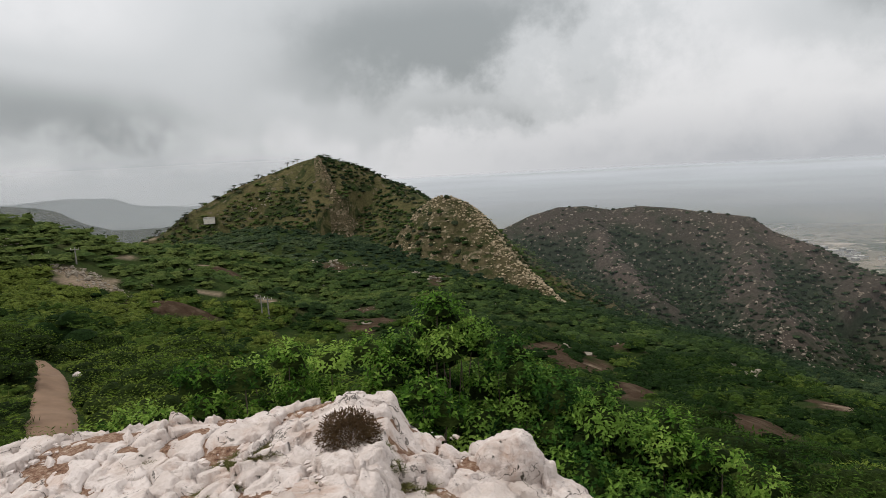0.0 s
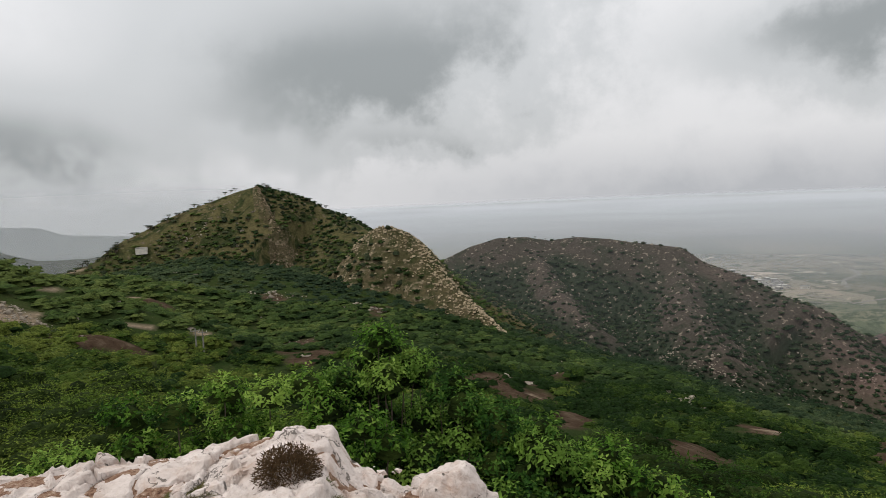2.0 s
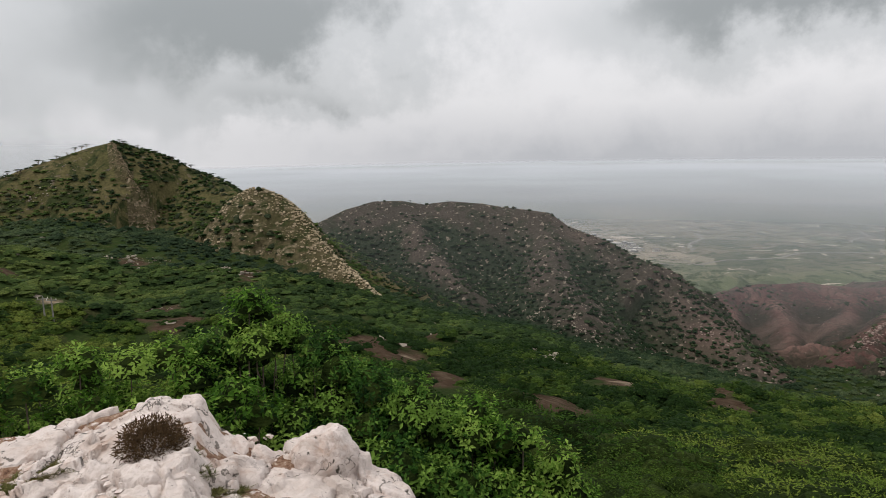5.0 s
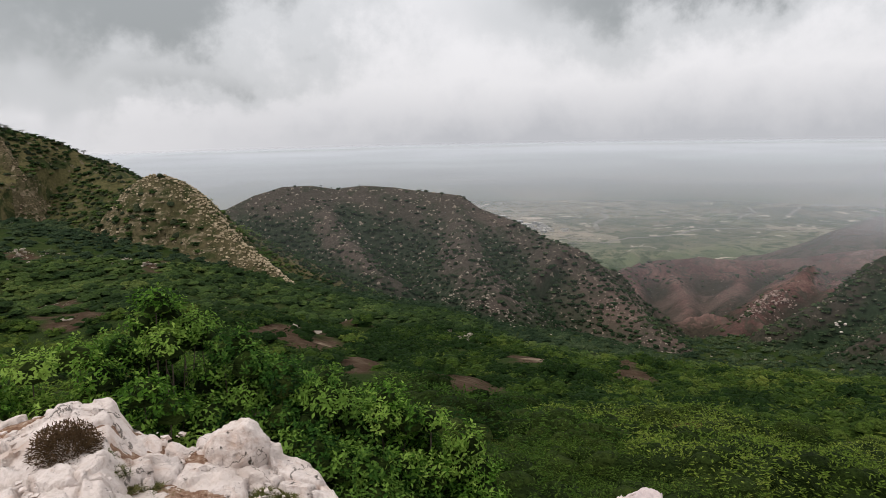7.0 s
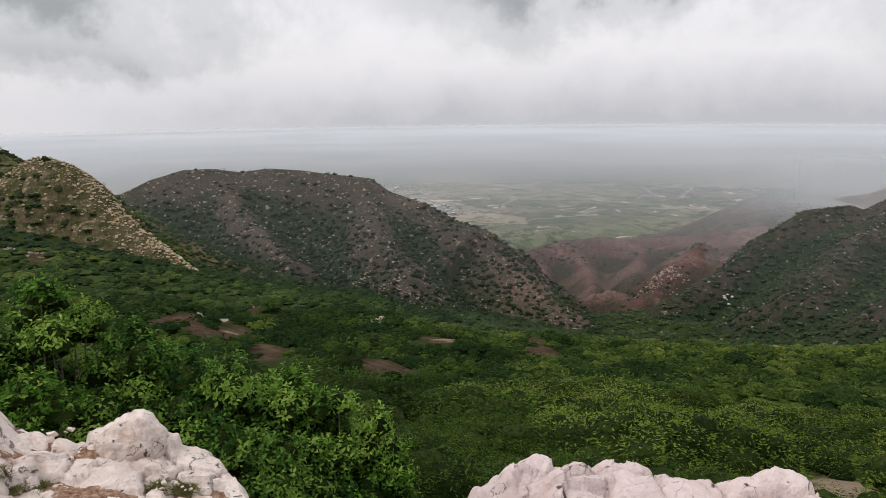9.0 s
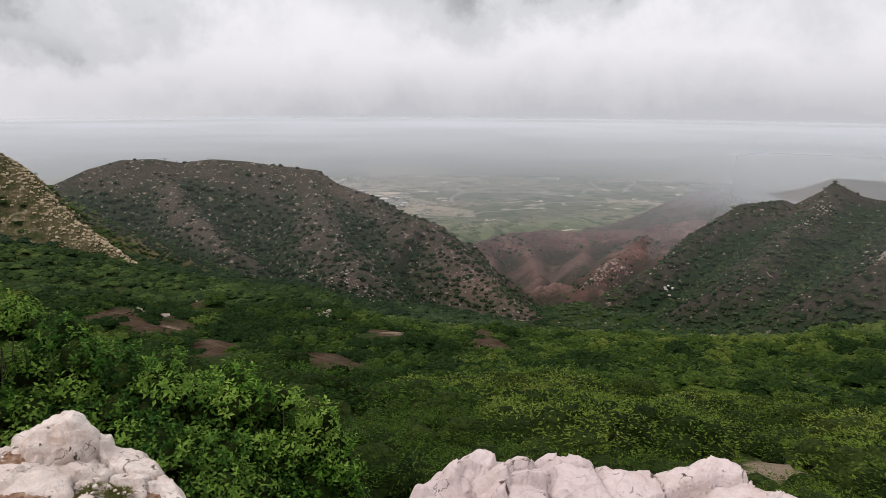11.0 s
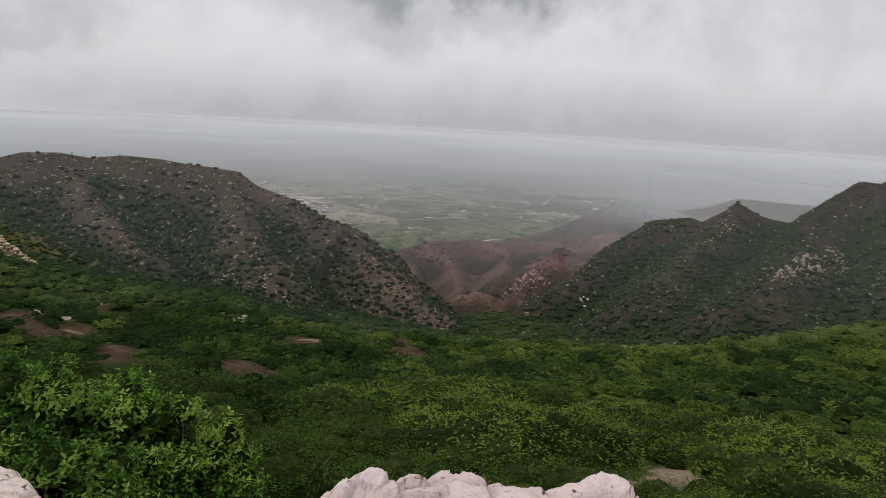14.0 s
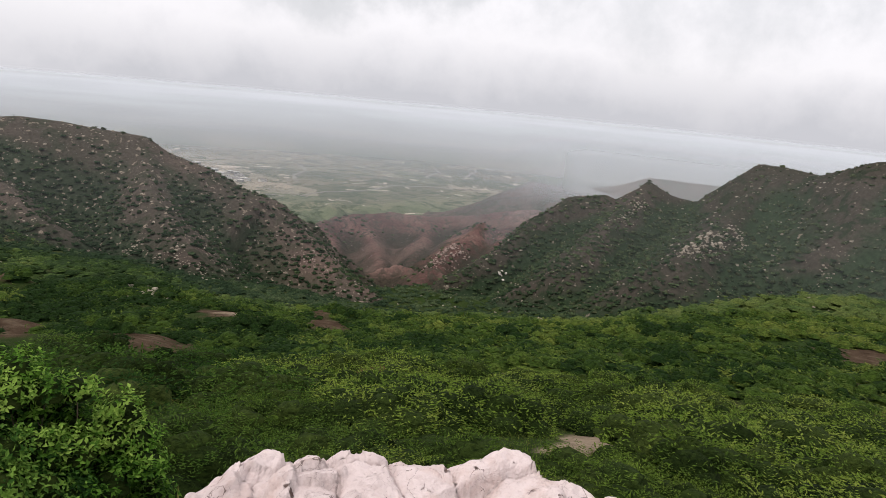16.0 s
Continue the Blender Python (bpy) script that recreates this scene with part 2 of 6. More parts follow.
def limestone_material(name, pale, mid, dark, stain, crack=2.6):
    m, nt, b = material(name, 0.85, 0.25)
    g = nt.nodes.new("ShaderNodeNewGeometry")
    info = nt.nodes.new("ShaderNodeObjectInfo")
    big = noise_at(nt, 3.2, 6, 0.6, 0.3)
    fine = noise_at(nt, 42.0, 5, 0.7)
    c = ramp_of(nt, big, [(0.3, mid), (0.5, pale), (0.8, pale)])
    c = blend(nt, calc(nt, "MULTIPLY", info.outputs["Random"], 0.45), c, mid)
    c = blend(nt, ramp_of(nt, fine, [(0.34, (0.75, 0.75, 0.75)), (0.5, (0, 0, 0))]), c, mid)
    c = blend(nt, ramp_of(nt, noise_at(nt, 5.5, 6, 0.7, 0.8), [(0.52, (0, 0, 0)), (0.7, (0.6, 0.6, 0.6))]), c, stain)
    pit = ramp_of(nt, noise_at(nt, 17.0, 3, 0.55, 0.5), [(0.27, (1, 1, 1)), (0.33, (0, 0, 0))])
    c = blend(nt, pit, c, dark)
    # hairline cracks
    warp = nt.nodes.new("ShaderNodeVectorMath")
    warp.operation = "MULTIPLY_ADD"
    n = nt.nodes.new("ShaderNodeTexNoise")
    n.inputs["Scale"].default_value, n.inputs["Detail"].default_value = 6.0, 5.0
    nt.links.new(g.outputs["Position"], n.inputs["Vector"])
    nt.links.new(n.outputs["Color"], warp.inputs[0])
    warp.inputs[1].default_value = (0.3, 0.3, 0.3)
    nt.links.new(g.outputs["Position"], warp.inputs[2])
    v = nt.nodes.new("ShaderNodeTexVoronoi")
    v.feature = "DISTANCE_TO_EDGE"
    v.inputs["Scale"].default_value = crack
    nt.links.new(warp.outputs[0], v.inputs["Vector"])
    line = calc(nt, "LESS_THAN", v.outputs["Distance"], calc(nt, "MULTIPLY", calc(nt, "SUBTRACT", noise_at(nt, 5.0, 3), 0.44), 0.05))
    v2 = nt.nodes.new("ShaderNodeTexVoronoi")
    v2.feature = "DISTANCE_TO_EDGE"
    v2.inputs["Scale"].default_value = crack * 3.1
    nt.links.new(warp.outputs[0], v2.inputs["Vector"])
    hair = calc(nt, "LESS_THAN", v2.outputs["Distance"], calc(nt, "MULTIPLY", calc(nt, "SUBTRACT", noise_at(nt, 7.0, 3), 0.5), 0.09))
    line = calc(nt, "MAXIMUM", line, calc(nt, "MULTIPLY", hair, 0.35))
    c = blend(nt, calc(nt, "MULTIPLY", line, 0.75), c, dark)
    nt.links.new(c, b.inputs["Base Color"])
    h = calc(nt, "ADD", calc(nt, "MULTIPLY", noise_at(nt, 9.0, 8, 0.65, 0.4), 1.0), calc(nt, "MULTIPLY", fine, 0.18))
    h = calc(nt, "SUBTRACT", h, calc(nt, "MULTIPLY", line, 0.5))
    h = calc(nt, "SUBTRACT", h, calc(nt, "MULTIPLY", pit, 0.3))
    relief(nt, b, h, 0.85, 0.05)
    return m


LIMESTONE = limestone_material("pinkish_limestone", (0.7, 0.62, 0.575), (0.5, 0.42, 0.37), (0.07, 0.06, 0.045), (0.4, 0.25, 0.17))
PALESTONE = limestone_material("pale_limestone", (0.64, 0.54, 0.52), (0.5, 0.405, 0.385), (0.1, 0.065, 0.055), (0.5, 0.36, 0.31), crack=4.2)
FARSTONE = limestone_material("field_stone", (0.29, 0.25, 0.195), (0.17, 0.145, 0.115), (0.12, 0.095, 0.07), (0.28, 0.2, 0.14), crack=0.8)
STRATA_STONE = limestone_material("strata_stone", (0.42, 0.34, 0.225), (0.26, 0.205, 0.13), (0.07, 0.055, 0.04), (0.2, 0.14, 0.085), crack=0.8)
RIBSTONE = limestone_material("rib_stone", (0.27, 0.2, 0.13), (0.17, 0.125, 0.08), (0.05, 0.038, 0.028), (0.12, 0.075, 0.045), crack=0.8)
REDSTONE = limestone_material("red_stone", (0.3, 0.225, 0.19), (0.2, 0.145, 0.12), (0.12, 0.08, 0.07), (0.3, 0.18, 0.14), crack=0.5)


def leaf_material(name, dark, mid, light, per_object=0.0, through=0.3, rough=0.55, grain=0.0):
    m, nt, b = material(name, rough, 0.04)
    g = nt.nodes.new("ShaderNodeNewGeometry")
    info = nt.nodes.new("ShaderNodeObjectInfo")
    r = calc(nt, "ADD", calc(nt, "MULTIPLY", g.outputs["Random Per Island"], 0.3), 0.12)
    r = calc(nt, "ADD", r, calc(nt, "MULTIPLY", noise_at(nt, 0.9, 2), 0.35))
    if per_object:
        r = calc(nt, "ADD", r, calc(nt, "MULTIPLY", calc(nt, "SUBTRACT", info.outputs["Random"], 0.5), per_object))
    else:
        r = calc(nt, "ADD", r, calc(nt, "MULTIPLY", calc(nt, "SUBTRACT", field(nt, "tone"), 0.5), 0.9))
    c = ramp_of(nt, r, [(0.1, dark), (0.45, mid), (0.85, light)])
    # bright sprays, and the shade in the gaps between them, put into the colour
    if grain:
        sprays = noise_at(nt, grain, 4, 0.7, 0.6, (1, 1, 2.2))
        m2 = nt.nodes.new("ShaderNodeMix")
        m2.data_type, m2.blend_type = "RGBA", "MULTIPLY"
        m2.inputs[0].default_value = 1.0
        nt.links.new(c, m2.inputs[6])
        nt.links.new(ramp_of(nt, sprays, [(0.36, (0.4, 0.42, 0.42)), (0.5, (0.95, 0.96, 0.95)), (0.65, (1.6, 1.52, 1.42))]), m2.inputs[7])
        c = m2.outputs[2]
        relief(nt, b, sprays, 1.0, 0.5 / grain)
    nt.links.new(c, b.inputs["Base Color"])
    t = nt.nodes.new("ShaderNodeBsdfTranslucent")
    nt.links.new(c, t.inputs[0])
    mix = nt.nodes.new("ShaderNodeMixShader")
    mix.inputs[0].default_value = through
    nt.links.new(b.outputs[0], mix.inputs[1])
    nt.links.new(t.outputs[0], mix.inputs[2])
    nt.links.new(mix.outputs[0], nt.nodes["Material Output"].inputs[0])
    return m


FROND = leaf_material("feathery_foliage", (0.03, 0.058, 0.009), (0.09, 0.14, 0.019), (0.155, 0.19, 0.036), per_object=0.55, through=0.2, rough=0.85, grain=14.0)
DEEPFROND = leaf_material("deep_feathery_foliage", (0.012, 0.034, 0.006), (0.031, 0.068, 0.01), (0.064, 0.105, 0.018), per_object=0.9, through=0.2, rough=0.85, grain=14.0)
# very dark green that paints the shade inside shrubs and bushes
INNER_SHADE = leaf_material("inner_painted_shade", (0.007, 0.013, 0.003), (0.017, 0.029, 0.006), (0.035, 0.05, 0.011), per_object=0.4, through=0.1, rough=0.9, grain=7.0)
SCRUB = leaf_material("scrub_foliage", (0.011, 0.025, 0.006), (0.038, 0.066, 0.011), (0.095, 0.12, 0.023), through=0.12, rough=0.9, grain=5.0)
FARSCRUB = leaf_material("far_scrub_foliage", (0.018, 0.034, 0.011), (0.041, 0.068, 0.018), (0.078, 0.103, 0.028), through=0.12, rough=0.9, grain=3.2)
VALLEYSCRUB = leaf_material("valley_scrub_foliage", (0.017, 0.031, 0.015), (0.031, 0.05, 0.023), (0.054, 0.074, 0.033), through=0.12, rough=0.9, grain=2.2)
HILLSCRUB = leaf_material("hill_scrub_foliage", (0.022, 0.031, 0.017), (0.037, 0.048, 0.025), (0.055, 0.064, 0.033), through=0.12, rough=0.9, grain=1.4)
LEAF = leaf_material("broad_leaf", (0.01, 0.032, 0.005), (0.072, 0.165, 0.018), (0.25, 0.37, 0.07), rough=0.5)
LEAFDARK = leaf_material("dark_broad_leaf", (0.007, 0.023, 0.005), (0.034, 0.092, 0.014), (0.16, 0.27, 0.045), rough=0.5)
DRY = leaf_material("dry_twig", (0.045, 0.032, 0.018), (0.1, 0.062, 0.032), (0.17, 0.105, 0.055), per_object=0.3, through=0.1, rough=0.9)
DRYSHRUB = leaf_material("dry_shrub_twig", (0.045, 0.022, 0.015), (0.085, 0.042, 0.026), (0.11, 0.075, 0.03), per_object=0.3, through=0.1, rough=0.9)
GRASS = leaf_material("dry_grass", (0.065, 0.08, 0.022), (0.13, 0.13, 0.045), (0.24, 0.2, 0.09), per_object=0.4, through=0.2, rough=0.9)


def plain_paint(name, colour, rough=0.8, var=0.25, scale=3.0):
    m, nt, b = material(name, rough, 0.3)
    c = ramp_of(nt, noise_at(nt, scale, 6, 0.65), [(0.3, tuple(v * (1 - var) for v in colour)), (0.7, colour)])
    nt.links.new(c, b.inputs["Base Color"])
    return m


BARK = plain_paint("grey_bark", (0.15, 0.115, 0.085), 0.95, 0.5, 18.0)
WHITEWASH = plain_paint("whitewashed_plaster", (0.68, 0.64, 0.56), 0.9, 0.25, 1.2)
CONCRETE = plain_paint("weathered_concrete", (0.25, 0.235, 0.21), 0.9, 0.3, 1.0)
DARKGAP = plain_paint("dark_opening", (0.03, 0.028, 0.026), 0.9, 0.3)
TRACK = plain_paint("pale_dirt_track", (0.27, 0.245, 0.195), 0.95, 0.35, 0.02)
PATHSOIL = plain_paint("trodden_pinkish_soil", (0.21, 0.133, 0.083), 0.97, 0.3, 2.0)
RUST = plain_paint("weathered_steel", (0.3, 0.28, 0.25), 0.7, 0.35)
WATER, wnt, wb = material("shallow_water", 0.12, 0.9)
wb.inputs["Base Color"].default_value = (0.55, 0.56, 0.56, 1)


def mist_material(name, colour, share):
    """Rain haze painted on a thin sheet: mostly clear, the field 'thick' says how much of it is cloudy."""
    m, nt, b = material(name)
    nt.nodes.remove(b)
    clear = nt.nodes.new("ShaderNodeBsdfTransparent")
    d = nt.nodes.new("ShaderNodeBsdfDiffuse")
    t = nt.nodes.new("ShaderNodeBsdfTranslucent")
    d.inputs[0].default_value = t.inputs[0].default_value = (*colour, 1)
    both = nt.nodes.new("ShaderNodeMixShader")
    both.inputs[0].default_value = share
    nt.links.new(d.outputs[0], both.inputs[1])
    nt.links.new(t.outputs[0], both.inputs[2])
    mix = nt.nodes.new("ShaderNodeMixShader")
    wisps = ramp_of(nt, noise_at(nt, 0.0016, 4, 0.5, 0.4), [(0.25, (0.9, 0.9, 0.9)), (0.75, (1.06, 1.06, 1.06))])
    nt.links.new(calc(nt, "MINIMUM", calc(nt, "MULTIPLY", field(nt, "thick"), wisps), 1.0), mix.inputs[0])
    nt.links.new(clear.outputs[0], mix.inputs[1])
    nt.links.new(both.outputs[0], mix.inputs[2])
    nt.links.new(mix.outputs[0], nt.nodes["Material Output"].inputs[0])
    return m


MIST = mist_material("rain_haze_sheet", (0.455, 0.48, 0.505), 0.1)
HAZE_VEIL = mist_material("haze_veil", (0.68, 0.715, 0.75), 0.3)


# ---- the lie of the land ----
def lattice(ix, iy, seed):
    h = (ix.astype(np.int64) * 374761393 + iy.astype(np.int64) * 668265263 + seed * 974634777) & 0xFFFFFFFF
    h = ((h ^ (h >> 13)) * 1274126177) & 0xFFFFFFFF
    return ((h ^ (h >> 16)) & 0xFFFF) / 65535.0


def vnoise(x, y, seed=0):
    ix, iy = np.floor(x), np.floor(y)
    fx, fy = x - ix, y - iy
    fx, fy = fx * fx * fx * (fx * (fx * 6 - 15) + 10), fy * fy * fy * (fy * (fy * 6 - 15) + 10)
    a, b = lattice(ix, iy, seed), lattice(ix + 1, iy, seed)
    c, d = lattice(ix, iy + 1, seed), lattice(ix + 1, iy + 1, seed)
    return (a + (b - a) * fx) * (1 - fy) + (c + (d - c) * fx) * fy


def fbm(x, y, size, octaves=4, seed=0):
    """-1 to 1, features of about size metres."""
    s, amp, tot = 0.0, 1.0, 0.0
    for o in range(octaves):
        k = 2.0**o / size
        s = s + amp * (vnoise(x * k + 17.3 * o, y * k - 9.1 * o, seed + o) * 2 - 1)
        tot += amp
        amp *= 0.5
    return s / tot


def gullies(x, y, size, octaves=4, seed=0):
    """0 to 1, sharp crests and rounded gullies."""
    s, amp, tot = 0.0, 1.0, 0.0
    for o in range(octaves):
        k = 2.0**o / size
        s = s + amp * (1 - abs(vnoise(x * k + 5.7 * o, y * k + 3.9 * o, seed + o) * 2 - 1))
        tot += amp
        amp *= 0.5
    return s / tot


# the bowl below the viewpoint: height by bearing (degrees left of north) and distance
BEARINGS = [70, 35, 15, 0, -15, -25, -32, -42, -50, -60, -70, -80, -95]
REACHES = [1.0, 4, 8, 20, 45, 85, 115, 160, 230, 330, 480, 750]
NEAR = [-0.3, -1.3]
DIPS = [  # degrees below the level of the eye: a near slope, its brow, and the valley beyond
    [33.5, 18.0, 10.9, 7.8, 6.8, 6.0, 6.6, 8.1, 10.2, 10.3],
    [33.5, 18.3, 10.9, 8.2, 7.0, 6.0, 6.4, 8.1, 10.2, 10.3],
    [33.5, 22.3, 18.1, 15.6, 13.4, 11.0, 6.6, 4.5, 7.3, 10.0],
    [33.5, 23.5, 19.2, 16.2, 14.1, 11.9, 8.6, 8.1, 9.7, 10.7],
    [34.5, 25.9, 20.9, 18.4, 16.5, 15.0, 14.3, 14.6, 12.5, 11.4],
    [35.5, 27.0, 22.8, 19.6, 17.8, 16.4, 15.9, 16.4, 14.5, 12.0],
    [36.4, 28.1, 24.3, 20.9, 19.7, 20.6, 20.8, 18.0, 16.0, 12.2],
    [37.0, 28.6, 24.3, 21.0, 20.2, 21.8, 22.0, 18.6, 16.4, 12.3],
    [37.3, 28.8, 23.8, 20.7, 19.8, 21.4, 21.8, 18.4, 16.4, 12.3],
    [37.3, 28.5, 22.8, 19.5, 18.6, 20.0, 20.3, 17.3, 14.0, 12.0],
    [37.3, 28.1, 21.6, 18.2, 16.7, 16.2, 17.8, 15.6, 11.4, 11.4],
    [37.0, 27.0, 20.0, 16.2, 14.1, 12.4, 13.0, 12.0, 11.0, 11.4],
    [36.4, 25.9, 18.1, 14.3, 13.2, 12.2, 10.8, 10.3, 10.2, 11.4],
]
BOWL = [[1.7 - r * math.tan(radians(d)) for d, r in zip(row, REACHES[2:])] for row in DIPS]
PLAIN_Z, VALLEY_Z = -165.0, -330.0
BACK = [-3.6, -5, -8, -13, -17, -22, -36, -55, -85, -135]
NA, NR = 361, 240
LOG0, LOG1 = math.log(1.0), math.log(1250.0)


def bowl_table():
    """The bowl on a fine bearing by distance grid, smoothed."""
    lr = np.linspace(LOG0, LOG1, NR)
    knots = np.log(REACHES + [1050.0, 1250.0])
    far = [PLAIN_Z, VALLEY_Z, VALLEY_Z, VALLEY_Z] + [PLAIN_Z] * 11
    rows = [np.interp(lr, knots, NEAR + p + [f, f]) for p, f in zip([BACK] + BOWL + [BACK], far)]
    at = np.array([-135.0] + BEARINGS[::-1] + [110.0])
    stack = np.array([rows[0]] + rows[1:-1][::-1] + [rows[-1]])
    az = np.linspace(-180, 180, NA)
    t = np.array([np.interp(az, at, stack[:, k]) for k in range(NR)]).T
    w = np.exp(-np.linspace(-2, 2, 11) ** 2)
    w /= w.sum()
    pad = np.concatenate([t[-6:-1], t, t[1:6]])
    t = np.array([np.convolve(pad[:, k], w, "valid") for k in range(NR)]).T
    w = np.exp(-np.linspace(-2, 2, 9) ** 2)
    w /= w.sum()
    pad = np.concatenate([np.repeat(t[:, :1], 4, 1), t, np.repeat(t[:, -1:], 4, 1)], 1)
    return np.array([np.convolve(row, w, "valid") for row in pad])


TABLE = bowl_table()


def bowl(x, y):
    r = np.maximum(np.hypot(x, y), 1.0)
    u = (np.degrees(np.arctan2(-x, y)) + 180) / 360 * (NA - 1)
    v = np.clip((np.log(r) - LOG0) / (LOG1 - LOG0), 0, 0.99999) * (NR - 1)
    i, j = np.clip(u.astype(int), 0, NA - 2), v.astype(int)
    fu, fv = u - i, v - j
    return (TABLE[i, j] * (1 - fu) + TABLE[i + 1, j] * fu) * (1 - fv) + (TABLE[i, j + 1] * (1 - fu) + TABLE[i + 1, j + 1] * fu) * fv


def crest(x, y, line, slope, soft):
    """A ridge: the land falls away from the nearest point of its crest line. Also gives the distance to it."""
    near, top = np.full(np.shape(x), 1e9), np.zeros(np.shape(x))
    for (ax, ay, az), (bx, by, bz) in zip(line[:-1], line[1:]):
        ex, ey = bx - ax, by - ay
        t = np.clip(((x - ax) * ex + (y - ay) * ey) / (ex * ex + ey * ey), 0, 1)
        d = np.hypot(x - ax - t * ex, y - ay - t * ey)
        top = np.where(d < near, az + t * (bz - az), top)
        near = np.minimum(near, d)
    return top - slope * (np.sqrt(near * near + soft * soft) - soft), near


HILL = [(-145.4, 262.4, -32.6), (-118.1, 286.6, -23.9), (-111.5, 299.9, -16.3), (-94.8, 316.1, -7.0), (-69.7, 327.7, 2.2), (-60.5, 329.5, 4.5), (-40.2, 332.6, -1.9), (-26.5, 328.9, -9.9), (-9.9, 299.8, -18.9), (-0.0, 280.0, -22.9)]
FIN = [(-60.3, 325.0, 5.0), (-56.3, 311.9, 0.3), (-52.2, 303.4, -6.5), (-48.4, 298.5, -13.1), (-45.8, 301.0, -18.7), (-43.4, 303.0, -23.4)]
RIDGE = [(-9.5, 247.8, -17.9), (-5.1, 242.9, -14.1), (1.2, 236.0, -12.4), (9.9, 227.8, -16.7), (14.4, 217.5, -24.0), (18.9, 207.1, -30.2), (24.5, 196.5, -35.1), (29.6, 182.6, -40.1)]
LONGHILL = [(-0.0, 430.0, -60.4), (35.1, 418.5, -46.3), (51.2, 416.9, -38.8), (69.3, 414.2, -33.7), (87.6, 415.9, -34.1), (101.4, 412.7, -37.1), (118.6, 408.1, -35.6), (140.2, 395.9, -38.1), (169.4, 373.4, -41.5), (177.5, 364.0, -49.6), (189.7, 346.5, -55.3), (202.3, 327.6, -64.2), (213.6, 314.3, -69.5), (214.9, 301.2, -79.7), (214.6, 282.8, -89.5), (214.9, 263.5, -96.5), (214.1, 244.5, -100.2)]
EASTHILL = [(271.9, 228.2, -100.2), (310.5, 219.0, -85.4), (336.6, 216.1, -68.2), (353.3, 208.1, -57.5), (372.5, 193.9, -54.4), (382.6, 185.0, -58.9), (391.9, 177.0, -43.6), (399.4, 164.6, -50.7), (409.2, 150.6, -53.5)]
EASTPEAK = [(410.8, 157.7, -61.8), (409.2, 150.6, -51.9), (408.0, 135.7, -39.0), (403.1, 117.9, -24.8), (401.4, 105.3, -24.5), (391.3, 83.2, -25.7), (383.3, 71.7, -20.9), (375.6, 57.5, -14.3), (359.8, 12.6, -7.8), (328.4, -88.0, -4.3)]
REDLINE = [(300.0, 420.0, -136.0), (327.4, 429.1, -126.0), (348.9, 437.8, -121.7), (374.7, 442.5, -118.7), (397.8, 442.3, -117.2), (423.4, 431.9, -116.6), (456.0, 412.5, -119.3), (483.3, 388.2, -116.2), (505.7, 367.1, -110.2), (526.7, 345.4, -104.4)]
REDPEAK = [(560.0, 494.0, -146.0), (584.0, 486.2, -136.1), (618.8, 474.7, -123.8), (641.3, 461.1, -111.3), (665.2, 444.3, -100.3), (677.3, 425.5, -102.9), (693.3, 399.1, -102.6), (705.1, 377.8, -104.0), (721.1, 346.4, -102.8), (700.0, 216.3, -85.0)]
MOUNTAIN = [(-1818.7, 1050.0, -42.4), (-1371.7, 1523.4, -48.5), (-1109.7, 1663.9, -61.3), (-1050.9, 1701.6, -71.7), (-1009.1, 1726.8, -85.7), (-957.4, 1756.0, -124.2), (-898.6, 1786.7, -148.8), (-768.6, 1846.4, -152.3), (-483.8, 1940.6, -159.3)]
FARLINE = [(-3204.3, 1850.0, -101.8), (-2314.0, 2757.8, -117.8), (-1997.4, 2995.0, -111.5), (-1772.7, 3133.3, -102.1), (-1600.7, 3224.6, -114.7), (-1515.7, 3265.4, -155.6), (-1301.8, 3356.4, -180.8), (-625.1, 3545.3, -199.7)]
SPUR_A = [(35.9, 410.4, -48.3), (51.2, 364.4, -58.7), (63.4, 311.6, -67.7)]
SPUR_B = [(87.3, 410.8, -37.4), (87.8, 365.6, -53.9), (94.1, 307.9, -69.2)]
SPUR_C = [(167.7, 369.7, -45.4), (148.5, 325.8, -61.5), (138.5, 271.8, -74.4)]
SPUR_D = [(390.1, 176.1, -46.4), (344.5, 171.8, -62.8), (288.6, 160.0, -75.8)]
SPUR_E = [(398.0, 106.6, -27.2), (348.1, 109.8, -46.5), (285.7, 106.8, -60.5)]
CRAG_SPUR = [(440.0, 338.0, -107.0), (408.7, 321.3, -108.0), (358.9, 303.2, -113.5), (319.5, 287.6, -120.4), (290.0, 274.0, -126.0)]
RED_SPUR_A = [(394.5, 438.5, -119.3), (362.1, 386.8, -130.1), (321.0, 329.3, -134.2)]
RED_SPUR_B = [(348.9, 437.8, -123.7), (318.9, 384.8, -131.2), (284.8, 322.0, -133.6)]
RED_SPUR_C = [(490.2, 345.8, -114.1), (413.6, 300.0, -114.0), (340.5, 267.2, -119.8)]
RED_SPUR_D = [(445.0, 402.3, -119.9), (389.4, 359.3, -125.1), (332.3, 322.8, -133.5)]
BACKRIDGE = [(608.0, 424.0, -111.7), (639.2, 380.6, -100.1), (672.3, 336.7, -86.0), (692.8, 312.3, -74.8), (714.2, 260.0, -74.5), (720.2, 216.6, -74.7), (720.0, 96.0, -71.7)]
SHOULDER = [(-115.9, 31.1, 0.6), (-95.5, 95.5, -0.8), (-83.4, 124.6, -5.7), (-81.7, 131.7, -8.4), (-80.2, 138.4, -11.3), (-77.8, 148.9, -14.6), (-71.3, 163.1, -17.1)]
